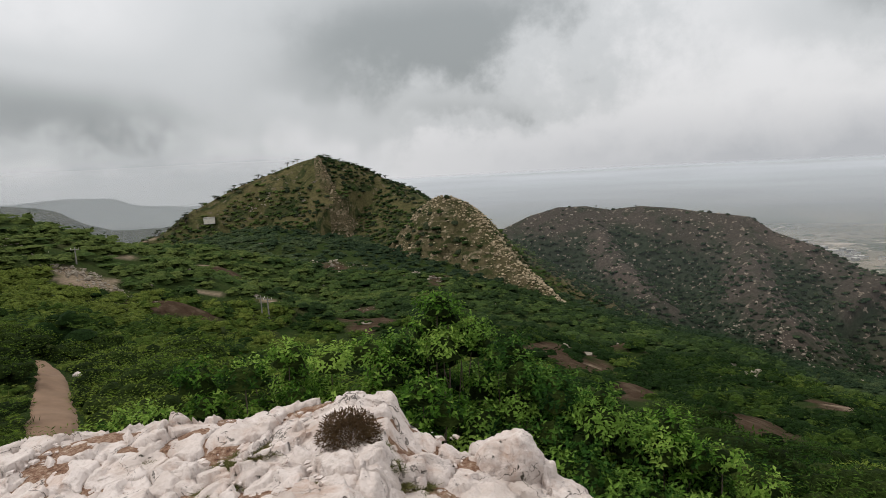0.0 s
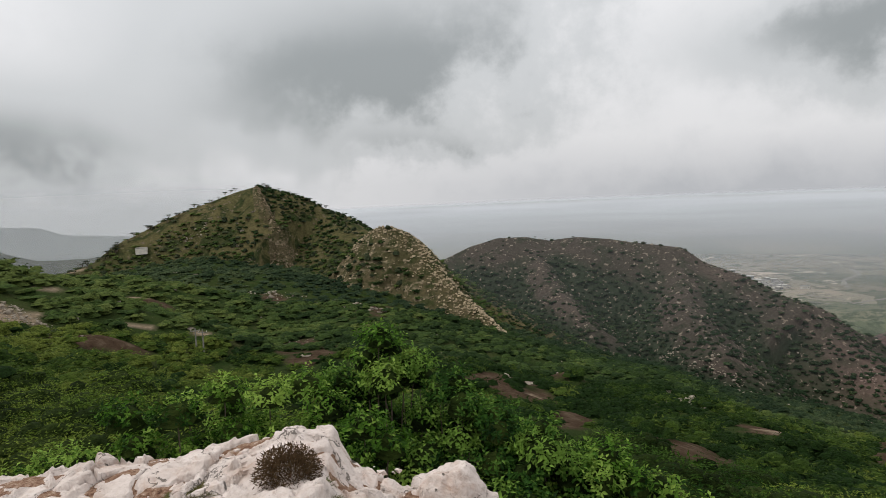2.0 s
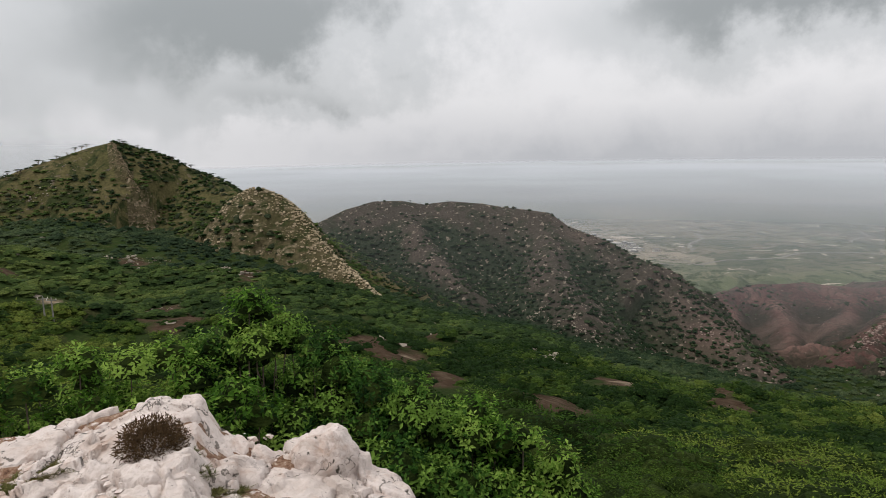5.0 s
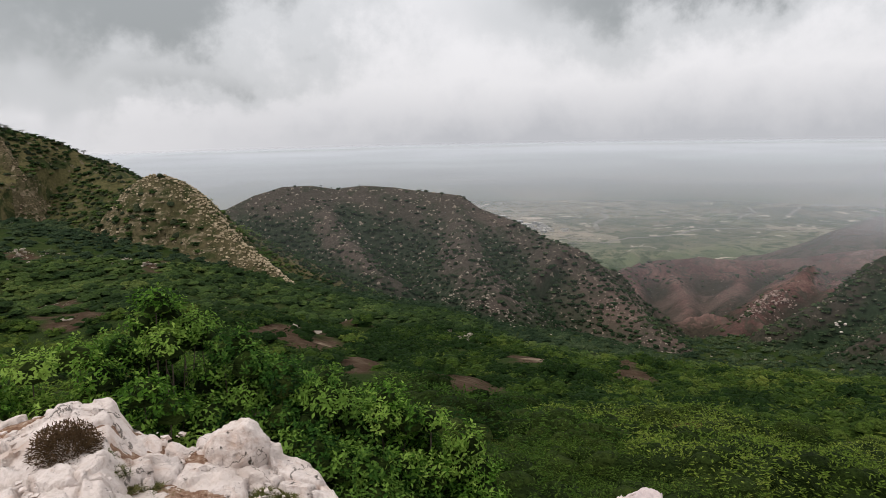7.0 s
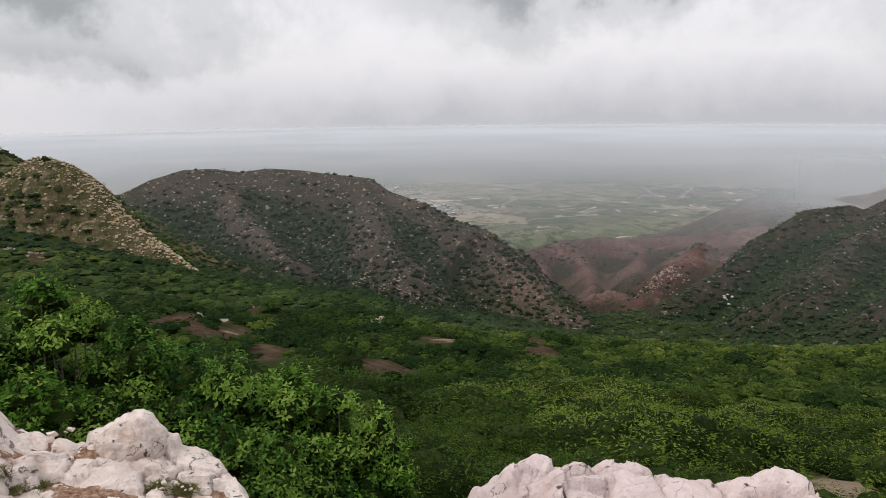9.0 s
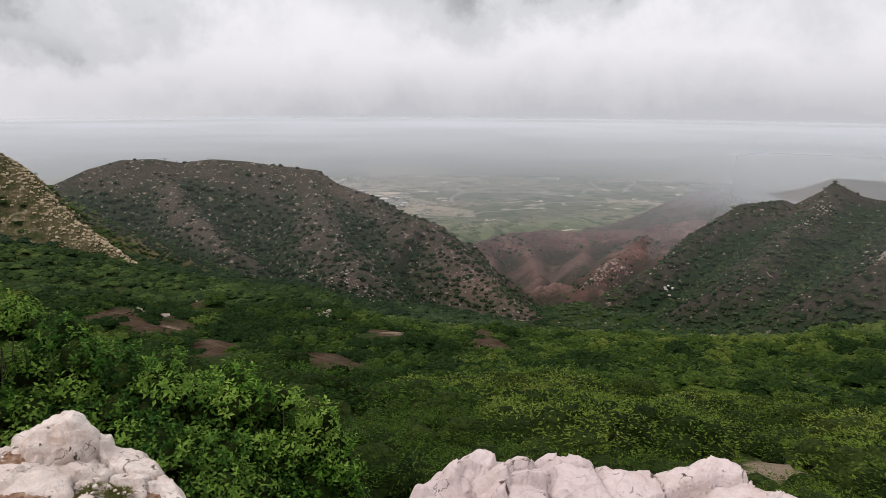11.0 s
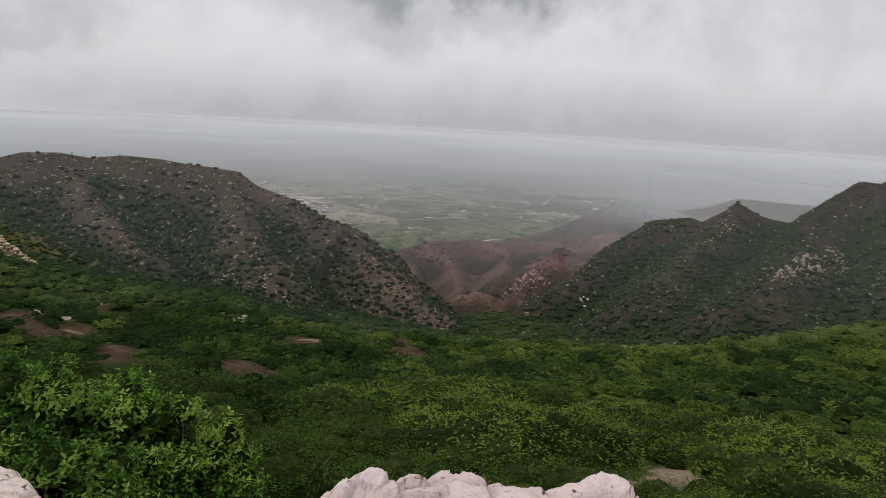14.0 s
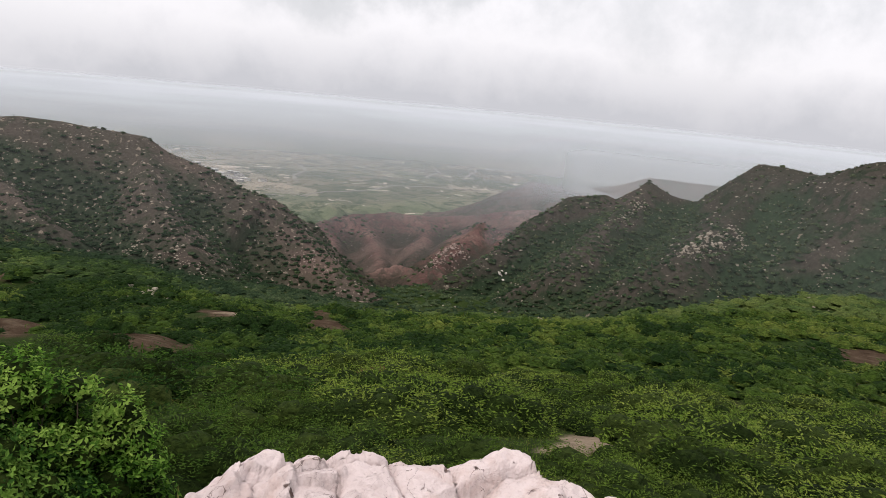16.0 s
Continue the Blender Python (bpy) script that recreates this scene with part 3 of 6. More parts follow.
# name, crest line, slope, rounding, roughness in metres, gully size
FORMS = [
    ("shoulder", SHOULDER, 0.32, 8.0, 0.5, 30.0), ("hill", HILL, 0.64, 7.0, 2.2, 34.0), ("fin", FIN, 2.4, 0.5, 1.4, 5.0), ("ridge", RIDGE, 1.15, 1.5, 1.6, 12.0),
    ("longhill", LONGHILL, 0.85, 12.0, 16.0, 55.0), ("easthill", EASTHILL, 1.0, 5.0, 16.0, 42.0), ("eastpeak", EASTPEAK, 0.8, 6.0, 15.0, 42.0),
    ("redline", REDLINE, 0.5, 5.0, 26.0, 46.0), ("redpeak", REDPEAK, 0.42, 8.0, 42.0, 80.0), ("mountain", MOUNTAIN, 0.4, 20.0, 45.0, 260.0), ("farline", FARLINE, 0.35, 40.0, 60.0, 500.0),
    ("spur_a", SPUR_A, 0.75, 3.0, 3.0, 20.0), ("spur_b", SPUR_B, 0.75, 3.0, 3.0, 20.0), ("spur_c", SPUR_C, 0.75, 3.0, 3.0, 20.0), ("spur_d", SPUR_D, 0.75, 3.0, 3.0, 20.0), ("spur_e", SPUR_E, 0.75, 3.0, 3.0, 20.0),
    ("crag_spur", CRAG_SPUR, 0.62, 2.0, 9.0, 26.0), ("red_spur_a", RED_SPUR_A, 0.6, 2.0, 10.0, 24.0), ("red_spur_b", RED_SPUR_B, 0.6, 2.0, 10.0, 24.0), ("red_spur_c", RED_SPUR_C, 0.6, 2.0, 9.0, 24.0), ("red_spur_d", RED_SPUR_D, 0.6, 2.0, 10.0, 24.0),
    ("backridge", BACKRIDGE, 0.4, 10.0, 26.0, 70.0),
]
RULED_AS = {12: 5, 13: 5, 14: 5, 15: 6, 16: 7, 17: 8, 18: 8, 19: 8, 20: 8, 21: 8}
# bare soil: x, y, half width, half depth, mound height, kind (0 dark soil, 1 pale sand)
SOIL = [
    (13.6, 84.0, 5.2, 17.0, 0.5, 0), (11.0, 70.0, 3.2, 7.0, 0, 0), (28.3, 104.5, 3.2, 7.0, 1.8, 0), (20.5, 94.0, 3.4, 7.0, 0.4, 0), (16.2, 77.0, 1.0, 2.5, 0, 1),
    (15.9, 58.5, 2.9, 8.5, 0.6, 0), (13.2, 49.0, 2.0, 5.0, 0, 0),
    (12.6, 34.6, 2.5, 3.8, 0.0, 0), (15.6, 38.6, 2.6, 4.4, 0.3, 0), (19.0, 43.0, 2.6, 4.8, 0.4, 0), (22.6, 47.6, 2.3, 4.4, 0.4, 0),
    (45.6, 73.0, 3.0, 1.2, 0, 1), (46.5, 75.5, 5.0, 5.5, 0.4, 0), (67.0, 82.8, 3.0, 5.0, 1.2, 0), (56.0, 69.0, 2.6, 8.0, 0, 0), (62.0, 76.0, 2.4, 6.0, 0, 0),
    (-38.0, 91.4, 5.6, 4.0, 1.9, 0), (-51.3, 145.5, 5.8, 6.0, 2.0, 0), (-54.5, 146.0, 2.6, 2.2, 0, 1),
    (-39.3, 106.7, 2.2, 0.8, 0, 1), (-28.6, 83.8, 1.2, 1.5, 0, 1), (-31.0, 109.5, 1.8, 0.8, 0, 1), (-20.3, 123.8, 1.6, 6.0, 0, 1), (-12.0, 109.1, 5.2, 9.0, 0.5, 0), (-17.8, 129.3, 3.3, 6.4, 0, 0), (-4.0, 179.8, 4.3, 11.4, 0, 0),
    (-57.2, 114.5, 2.4, 1.2, 0, 1), (-124.8, 277.5, 5.7, 1.3, 0, 1), (-34.8, 198.8, 3.1, 6.6, 0, 0), (-53.1, 96.2, 3.9, 3.6, 0, 1), (-57.3, 98.1, 2.4, 2.4, 0, 1),
    (73.9, 9.0, 3.8, 5.2, 0, 0), (93.5, 56.4, 3.4, 3.0, 0, 1), (18.8, 8.5, 1.0, 2.6, 0, 1), (22.1, 10.3, 0.9, 2.0, 0, 1), (13.4, 10.5, 1.1, 1.2, 0, 1), (4.7, 12.9, 0.8, 1.2, 0, 1),
]
TRAIL = [(-9.51, 14.74), (-10.87, 17.07), (-13.24, 21.04), (-14.60, 23.28), (-16.28, 25.92), (-18.49, 28.90)]


def along(x, y, line):
    best = np.full(np.shape(x), 1e9)
    for (ax, ay), (bx, by) in zip(line[:-1], line[1:]):
        ex, ey = bx - ax, by - ay
        t = np.clip(((x - ax) * ex + (y - ay) * ey) / (ex * ex + ey * ey), 0, 1)
        best = np.minimum(best, np.hypot(x - ax - t * ex, y - ay - t * ey))
    return best


def patches(x, y, grow=0.0):
    """Bare dark soil, pale sand and the height of the mounds; grow widens the patches by so many metres."""
    dark, pale, rise = np.zeros(np.shape(x)), np.zeros(np.shape(x)), np.zeros(np.shape(x))
    rag = fbm(x, y, 5.0, 5, 71) * 1.15
    for px, py, a, b, up, kind in SOIL:
        r = math.hypot(px, py)
        ux, uy = px / r, py / r
        v, u = (x - px) * ux + (y - py) * uy, (x - px) * uy - (y - py) * ux
        q = np.sqrt((u / (a + grow)) ** 2 + ((v + grow * 2.2) / (b + grow * 3.2)) ** 2)
        s = np.clip((1.1 - q - rag) * 3.0, 0, 1)
        if kind:
            pale = np.maximum(pale, s)
        else:
            dark = np.maximum(dark, s)
        rise += up * np.exp(-(q**2) * 1.3)
    return dark, pale, rise


def red_gully(x, y, rule):
    """The gully pattern of the red hills: low in the gullies, high on their bare crests."""
    return np.where(rule == 8, gullies(x, y, 62, 4, 27), np.where(rule == 9, gullies(x, y, 80, 4, 28), gullies(x, y, 60, 4, 12)))


def land(x, y):
    """Height and the number of the form that rules there (0: the open ground)."""
    r = np.hypot(x, y)
    z = bowl(x, y)
    rough = np.clip((r - 8) / 60, 0, 1)
    z = z + rough * (fbm(x, y, 26, 4, 3) * 1.2 + fbm(x, y, 11, 2, 5) * np.clip((330 - r) / 100, 0, 1) * 1.1) + fbm(x, y, 3.0, 3, 9) * 0.18 * np.clip(r / 8, 0.2, 1)
    z = z + np.clip((r - 260) / 200, 0, 1) * np.clip((1000 - r) / 300, 0, 1) * (gullies(x, y, 60, 4, 12) - 0.6) * np.where((x > 0.6 * y) & (x < 1.7 * y), 34, 14)
    ruled = np.zeros(np.shape(x), int)
    for k, (name, line, slope, soft, amp, size) in enumerate(FORMS):
        h, d = crest(x, y, line, slope, soft)
        h = h + (gullies(x, y, size, 4, 20 + k) - 0.72) * amp * np.clip(d / (size * 0.6), 0.12, 1)
        if name in ("ridge", "fin"):
            h = h + fbm(x, y, 2.4, 2, 44) * 0.9
        win = h > z
        ruled[win] = RULED_AS.get(k + 1, k + 1)
        soft_k = 1.5
        z = np.where(abs(h - z) < soft_k, np.maximum(h, z) + (soft_k - abs(h - z)) ** 2 / (4 * soft_k), np.maximum(h, z))
    z = z + patches(x, y)[2] * np.clip((330 - r) / 50, 0, 1)
    return z, ruled


# ---- mesh helpers ----
def np_mesh(name, V, F, mat, smooth=True, fields=None):
    """A mesh from arrays: V (n, 3), F (m, 3 or 4)."""
    V, F = np.asarray(V, np.float32), np.asarray(F, np.int32)
    me = bpy.data.meshes.new(name)
    k = F.shape[1]
    me.vertices.add(len(V))
    me.vertices.foreach_set("co", V.ravel())
    me.loops.add(F.size)
    me.loops.foreach_set("vertex_index", F.ravel())
    me.polygons.add(len(F))
    me.polygons.foreach_set("loop_start", np.arange(0, F.size, k, dtype=np.int32))
    me.polygons.foreach_set("loop_total", np.full(len(F), k, np.int32))
    me.polygons.foreach_set("use_smooth", np.full(len(F), smooth))
    for key, values in (fields or {}).items():
        a = me.attributes.new(key, "FLOAT", "POINT")
        a.data.foreach_set("value", np.asarray(values, np.float32))
    me.update(calc_edges=True)
    if mat:
        me.materials.append(mat)
    return me


def bm_mesh(name, bm, mat, smooth=False):
    me = bpy.data.meshes.new(name)
    bm.to_mesh(me)
    bm.free()
    for p in me.polygons:
        p.use_smooth = smooth
    me.materials.append(mat)
    return me


def part(name, me, parent, label="", at=None):
    ob = new(name, me)
    ob.parent = parent
    if at is not None:
        ob.matrix_basis = at
    return tagged(ob, label)


def height(x, y):
    return float(land(np.array([float(x)]), np.array([float(y)]))[0][0])


# ---- ground: one sheet to the horizon, finer where it is rugged; the hills are its own pieces ----
def spaced(stops):
    out = [stops[0][0]]
    for (a, _), (b, ratio) in zip(stops[:-1], stops[1:]):
        n = max(2, int(round(math.log(b / a) / math.log(ratio))))
        out += list(a * (b / a) ** (np.arange(1, n + 1) / n))
    return np.array(out)


RADII = spaced([(0.05, 1), (1.2, 1.5), (12, 1.04), (60, 1.022), (170, 1.015), (460, 1.007), (850, 1.012), (1900, 1.03), (2150, 1.006), (3350, 1.03), (3750, 1.006), (4900, 1.03)])
TURNS = np.radians(np.concatenate([np.arange(-180, -100, 2.0), np.arange(-100, 46, 0.33), np.arange(46, 180, 2.0)]))
rr, aa = np.meshgrid(RADII, TURNS, indexing="ij")
gx, gy = -rr * np.sin(aa), rr * np.cos(aa)
gz, gk = land(gx.ravel(), gy.ravel())
dark, pale, _ = patches(gx.ravel(), gy.ravel())


def box_mean(a, n, axis):
    """The running mean over 2 n + 1 cells."""
    pad = [(n + 1, n) if k == axis else (0, 0) for k in range(2)]
    c = np.cumsum(np.pad(a, pad, "edge"), axis)
    hi, lo = [slice(None)] * 2, [slice(None)] * 2
    hi[axis], lo[axis] = slice(2 * n + 1, None), slice(None, -2 * n - 1)
    return (c[tuple(hi)] - c[tuple(lo)]) / (2 * n + 1)


# hollows grow greener, spurs browner; in the colour this also stands in for relief shading
level = gz.reshape(rr.shape)
hollow = box_mean(box_mean(level, 9, 0), 11, 1) - level
HOLLOW = np.clip(0.5 + hollow / np.where(rr > 420, 14.0, 7.0), 0, 1)


def hollow_at(x, y):
    i = np.clip(np.searchsorted(RADII, np.hypot(x, y)), 0, len(RADII) - 1)
    j = np.clip(np.searchsorted(TURNS, np.arctan2(-x, y)), 0, len(TURNS) - 1)
    return HOLLOW[i, j]


# gully crests are bare and paler, partly standing in for missing relief shading
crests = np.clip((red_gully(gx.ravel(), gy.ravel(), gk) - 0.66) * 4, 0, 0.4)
# the long hill's eastern foot is of the red earth too
foot = np.clip((gx.ravel() - 178) / 30, 0, 1) * np.clip((330 - gy.ravel()) / 50, 0, 1) * np.clip(0.6 + fbm(gx.ravel(), gy.ravel(), 14, 3, 52), 0, 1) * 0.5
gV = np.stack([gx.ravel(), gy.ravel(), gz], 1)
nr, nt_ = rr.shape
ii, jj = np.meshgrid(np.arange(nr - 1), np.arange(nt_), indexing="ij")
jn = (jj + 1) % nt_
gF = np.stack([ii * nt_ + jj, (ii + 1) * nt_ + jj, (ii + 1) * nt_ + jn, ii * nt_ + jn], -1).reshape(-1, 4)
gF = gF[:, ::-1]
reach = np.hypot(gV[:, 0], gV[:, 1])
own = np.where((gk == 0) & (gV[:, 2] < PLAIN_Z + 14) & (reach > 620), 99, gk)
own = np.where((own == 0) & (reach > 372) & (gV[:, 0] > 0.66 * gV[:, 1]) & (gV[:, 0] < 1.6 * gV[:, 1]) & (gV[:, 1] > 0), 8, own)
face_own = np.max(own[gF], 1)
PIECES = [
    ("ground", (0, 1), GREEN, "scrub-covered hillside ground with dark bare soil patches"),
    ("hill_1", (2,), OLIVE, "pointed hill with olive grass slopes and green scrub"),
    ("rock_fin", (3,), RIDGE_EARTH, "narrow brown rock rib running down the hill"),
    ("rock_ridge", (4,), RIDGE_EARTH, "pale layered stony ridge beside the hill"),
    ("hill_2", (5,), GREYHILL, "long grey-brown stony hill dotted with bushes"),
    ("hill_3", (6,), EASTHILL_EARTH, "dark scrubby hill spur above the valley"),
    ("hill_4", (7,), EASTHILL_EARTH, "high scrubby hill with a rounded peak"),
    ("red_hill", (8,), REDHILL, "eroded reddish badland hills beyond the gorge"),
    ("red_peak", (9,), DRYHILL, "low grey-brown hills at the edge of the plain"),
    ("back_ridge", (22,), DRYHILL, "hazy grey ridge behind the scrubby hill"),
    ("mountain_1", (10,), FARHILL, "blue-grey mountain range in haze"),
    ("mountain_2", (11,), FARHILL, "pale far mountain range in haze"),
    ("plain", (99,), PLAIN, "wide hazy farmland plain of green and brown fields"),
]
for name, keys, mat, label in PIECES:
    F = gF[np.isin(face_own, keys)]
    if not len(F):
        continue
    used, inv = np.unique(F, return_inverse=True)
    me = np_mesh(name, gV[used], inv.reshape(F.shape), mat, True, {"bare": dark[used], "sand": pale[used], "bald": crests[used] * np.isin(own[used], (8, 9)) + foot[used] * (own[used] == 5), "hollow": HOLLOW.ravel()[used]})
    tagged(new(name, me), label, "ground" if name in ("ground", "plain") else "hill", kind="structure")

# ---- rain haze painted on see-through sheets: one over the plain, thicker with distance, and two veils before the far ranges ----
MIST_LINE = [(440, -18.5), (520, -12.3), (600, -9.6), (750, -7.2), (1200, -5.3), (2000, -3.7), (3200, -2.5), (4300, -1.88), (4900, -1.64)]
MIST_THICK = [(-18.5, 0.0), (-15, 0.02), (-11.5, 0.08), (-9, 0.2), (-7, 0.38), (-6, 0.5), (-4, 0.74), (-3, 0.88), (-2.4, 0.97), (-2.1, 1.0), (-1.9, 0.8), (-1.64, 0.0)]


def mist_sheet(name, line, thick, left, right, label, edge=4.0, mat=HAZE_VEIL):
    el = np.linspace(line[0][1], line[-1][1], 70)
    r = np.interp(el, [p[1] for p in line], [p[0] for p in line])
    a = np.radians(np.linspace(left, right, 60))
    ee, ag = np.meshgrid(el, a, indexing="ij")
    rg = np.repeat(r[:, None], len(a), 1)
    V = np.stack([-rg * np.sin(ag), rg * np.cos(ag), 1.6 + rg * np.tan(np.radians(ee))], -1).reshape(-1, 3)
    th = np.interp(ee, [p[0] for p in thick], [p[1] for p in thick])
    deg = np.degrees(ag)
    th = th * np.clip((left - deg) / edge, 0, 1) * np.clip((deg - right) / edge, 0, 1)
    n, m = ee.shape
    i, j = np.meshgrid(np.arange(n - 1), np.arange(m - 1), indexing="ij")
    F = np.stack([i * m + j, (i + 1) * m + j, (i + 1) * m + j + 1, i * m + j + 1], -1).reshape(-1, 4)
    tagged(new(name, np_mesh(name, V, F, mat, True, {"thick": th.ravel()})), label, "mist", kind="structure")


mist_sheet("mist_1", MIST_LINE, MIST_THICK, 16, -130, "see-through grey sheet standing in for rain haze over the plain", 10.0, MIST)
mist_sheet("mist_2", [(1300, -9), (1301, 8)], [(-9, 0.0), (-5, 0.3), (-1, 0.25), (2, 0.06), (8, 0)], 80, 8, "thin veil painted as haze before the mountains", 8.0)
mist_sheet("mist_3", [(2900, -7), (2901, 8)], [(-7, 0.0), (-4, 0.72), (-1, 0.6), (1, 0.2), (8, 0)], 85, 4, "dense pale veil painted as haze before the far mountains", 8.0)

# two more added veils paint haze before the hills and the back ridge
mist_sheet("mist_4", [(262, -17), (262.5, -2)], [(-17, 0.0), (-14, 0.03), (-10, 0.055), (-4.5, 0.055), (-2, 0)], 2, -112, "faint veil painted as haze before the stony hills", 6.0)
mist_sheet("mist_5", [(600, -9), (601, -2.5)], [(-9, 0.0), (-7.6, 0.42), (-4.5, 0.42), (-2.5, 0)], -54, -100, "pale veil painted as haze before the back ridge", 6.0)


# ---- stones ----
def stone_mesh(name, seed, mat, cuts=14, level=3, rough=0.05, blocky=0.75, sharp=14, smooth=True):
    """A chiselled, weathered stone about 2 across: a ball cut by planes, edges worn round."""
    rnd = random.Random(seed)
    bm = bmesh.new()
    bmesh.ops.create_icosphere(bm, subdivisions=level, radius=1.0)
    planes = []
    for _ in range(cuts):
        n = Vector((rnd.gauss(0, 1), rnd.gauss(0, 1), rnd.gauss(0, 1))).normalized()
        planes.append((n, rnd.uniform(blocky, 1.0)))
    off = Vector((rnd.uniform(0, 50), rnd.uniform(0, 50), rnd.uniform(0, 50)))
    for v in bm.verts:
        d = v.co.normalized()
        s = 1.0
        acc = 1.0
        for n, h in planes:
            c = d.dot(n)
            if c > 0.05:
                acc += (c / h) ** sharp
        s = acc ** (-1 / sharp)
        s *= 1 + rough * noise.fractal(d * 1.7 + off, 1.0, 2.0, 4) + rough * 0.35 * noise.fractal(d * 7 + off, 0.9, 2.0, 3)
        v.co = d * s
    return bm_mesh(name, bm, mat, smooth)


STONES = [stone_mesh("rock", 100 + k, LIMESTONE, 13, 3, 0.13, 0.6) for k in range(4)]
FIELD = [stone_mesh("rock", 120 + k, FARSTONE, 10, 2, 0.2, 0.42, 40, False) for k in range(6)]
REDS = [stone_mesh("rock", 140 + k, REDSTONE, 10, 2, 0.2, 0.42, 40, False) for k in range(3)]
BIG = stone_mesh("boulder", 203, LIMESTONE, 9, 5, 0.14, 0.66)


def cells(X, Y, spots, warp, seed):
    """For each point: its nearest and second spot, and how far it is from the joint between them."""
    wx, wy = X + fbm(X, Y, 0.22, 4, seed) * warp, Y + fbm(X, Y, 0.22, 4, seed + 9) * warp
    d1, d2 = np.full(X.shape, 1e9), np.full(X.shape, 1e9)
    c1, c2 = np.zeros(X.shape, int), np.zeros(X.shape, int)
    for k, (sx, sy, w) in enumerate(spots):
        d = np.hypot(wx - sx, wy - sy) - w
        closer = d < d1
        second = (~closer) & (d < d2)
        d2 = np.where(closer, d1, np.where(second, d, d2))
        c2 = np.where(closer, c1, np.where(second, k, c2))
        d1, c1 = np.where(closer, d, d1), np.where(closer, k, c1)
    return c1, c2, d2 - d1


def cracked_rock(name, label, xs, ys, top, outside, spots, mat, base_mat, piece, warp, tilt, lift, dome, deep, seed, steep=4.0, bury=2.4, chip=0.07, facet=0.3, fill=-0.055, ragged=0.07, joint=0.012):
    """A rock mass broken along joints: every block is a piece of its own, with its own height, tilt and worn edges."""
    rnd = random.Random(seed)
    X, Y = np.meshgrid(xs, ys, indexing="ij")
    c1, c2, e = cells(X, Y, spots, warp, seed)
    up = np.array([rnd.gauss(0, lift) for _ in spots])
    tx = np.array([rnd.gauss(0, tilt) for _ in spots])
    ty = np.array([rnd.gauss(0, tilt) for _ in spots])
    px, py = np.array([s[0] for s in spots]), np.array([s[1] for s in spots])
    Z = top(X, Y) + up[c1] + (X - px[c1]) * tx[c1] + (Y - py[c1]) * ty[c1]
    pair = (np.minimum(c1, c2) * 131 + np.maximum(c1, c2) * 37) % 101 / 101.0
    # chips: small facets with their own tilt
    chips = [(rnd.uniform(xs[0], xs[-1]), rnd.uniform(ys[0], ys[-1]), rnd.uniform(0, chip * 0.5)) for _ in range(int((xs[-1] - xs[0]) * (ys[-1] - ys[0]) / chip**2))]
    cx, cy = np.array([q[0] for q in chips]), np.array([q[1] for q in chips])
    gx_, gy_ = np.array([rnd.gauss(0, facet) for _ in chips]), np.array([rnd.gauss(0, facet) for _ in chips])
    best, pick = np.full(X.shape, 1e9), np.zeros(X.shape, int)
    wx, wy = X + fbm(X, Y, 0.08, 3, seed + 21) * 0.02, Y + fbm(X, Y, 0.08, 3, seed + 22) * 0.02
    for k, (qx, qy, qw) in enumerate(chips):
        i0, i1 = np.searchsorted(xs, [qx - chip * 3, qx + chip * 3])
        j0, j1 = np.searchsorted(ys, [qy - chip * 3, qy + chip * 3])
        d = np.hypot(wx[i0:i1, j0:j1] - qx, wy[i0:i1, j0:j1] - qy) - qw
        m = d < best[i0:i1, j0:j1]
        best[i0:i1, j0:j1][m] = d[m]
        pick[i0:i1, j0:j1][m] = k
    Z = Z + np.clip((X - cx[pick]) * gx_[pick] + (Y - cy[pick]) * gy_[pick], -0.03, 0.03)
    Z = Z + dome * (1 - np.exp(-np.clip(e, 0, 1) / 0.07)) - dome
    Z = Z - deep * (0.15 + pair) * np.exp(-((e / joint) ** 2))
    Z = Z + fbm(X, Y, 0.35, 5, seed + 3) * 0.03 + (gullies(X, Y, 0.2, 5, seed + 5) - 0.62) * 0.02 + fbm(X, Y, 0.045, 3, seed + 6) * 0.012
    out = np.maximum(0, outside(X, Y) + fbm(X, Y, 0.25, 4, seed + 7) * ragged)
    Z = Z - np.minimum(steep * out**2 / (out + 0.06), bury)
    V = np.stack([X, Y, Z], -1).reshape(-1, 3)
    n, m = X.shape
    i, j = np.meshgrid(np.arange(n - 1), np.arange(m - 1), indexing="ij")
    F = np.stack([i * m + j, (i + 1) * m + j, (i + 1) * m + j + 1, i * m + j + 1], -1).reshape(-1, 4)
    keep = np.min(out.ravel()[F], 1) < 0.6
    F = F[keep]
    owner = c1.ravel()[F[:, 0]]
    # the mass below, seen in the open joints
    XB, YB = np.meshgrid(xs[::4], ys[::4], indexing="ij")
    ZB = (top(X, Y) + fill + fbm(X, Y, 0.4, 3, seed + 13) * 0.075 - np.minimum(out * steep, bury) - 0.12 * (out > 0.02))[::4, ::4]
    nb, mb = XB.shape
    i, j = np.meshgrid(np.arange(nb - 1), np.arange(mb - 1), indexing="ij")
    FB = np.stack([i * mb + j, (i + 1) * mb + j, (i + 1) * mb + j + 1, i * mb + j + 1], -1).reshape(-1, 4)
    mass = tagged(new(name, np_mesh(name, np.stack([XB, YB, ZB], -1).reshape(-1, 3), FB, base_mat)), label, "rock", kind="structure")
    for k in range(len(spots)):
        f = F[owner == k]
        if len(f) < 90:
            continue
        used, inv = np.unique(f, return_inverse=True)
        part(piece, np_mesh(piece, V[used], inv.reshape(f.shape), mat), mass)
    return mass


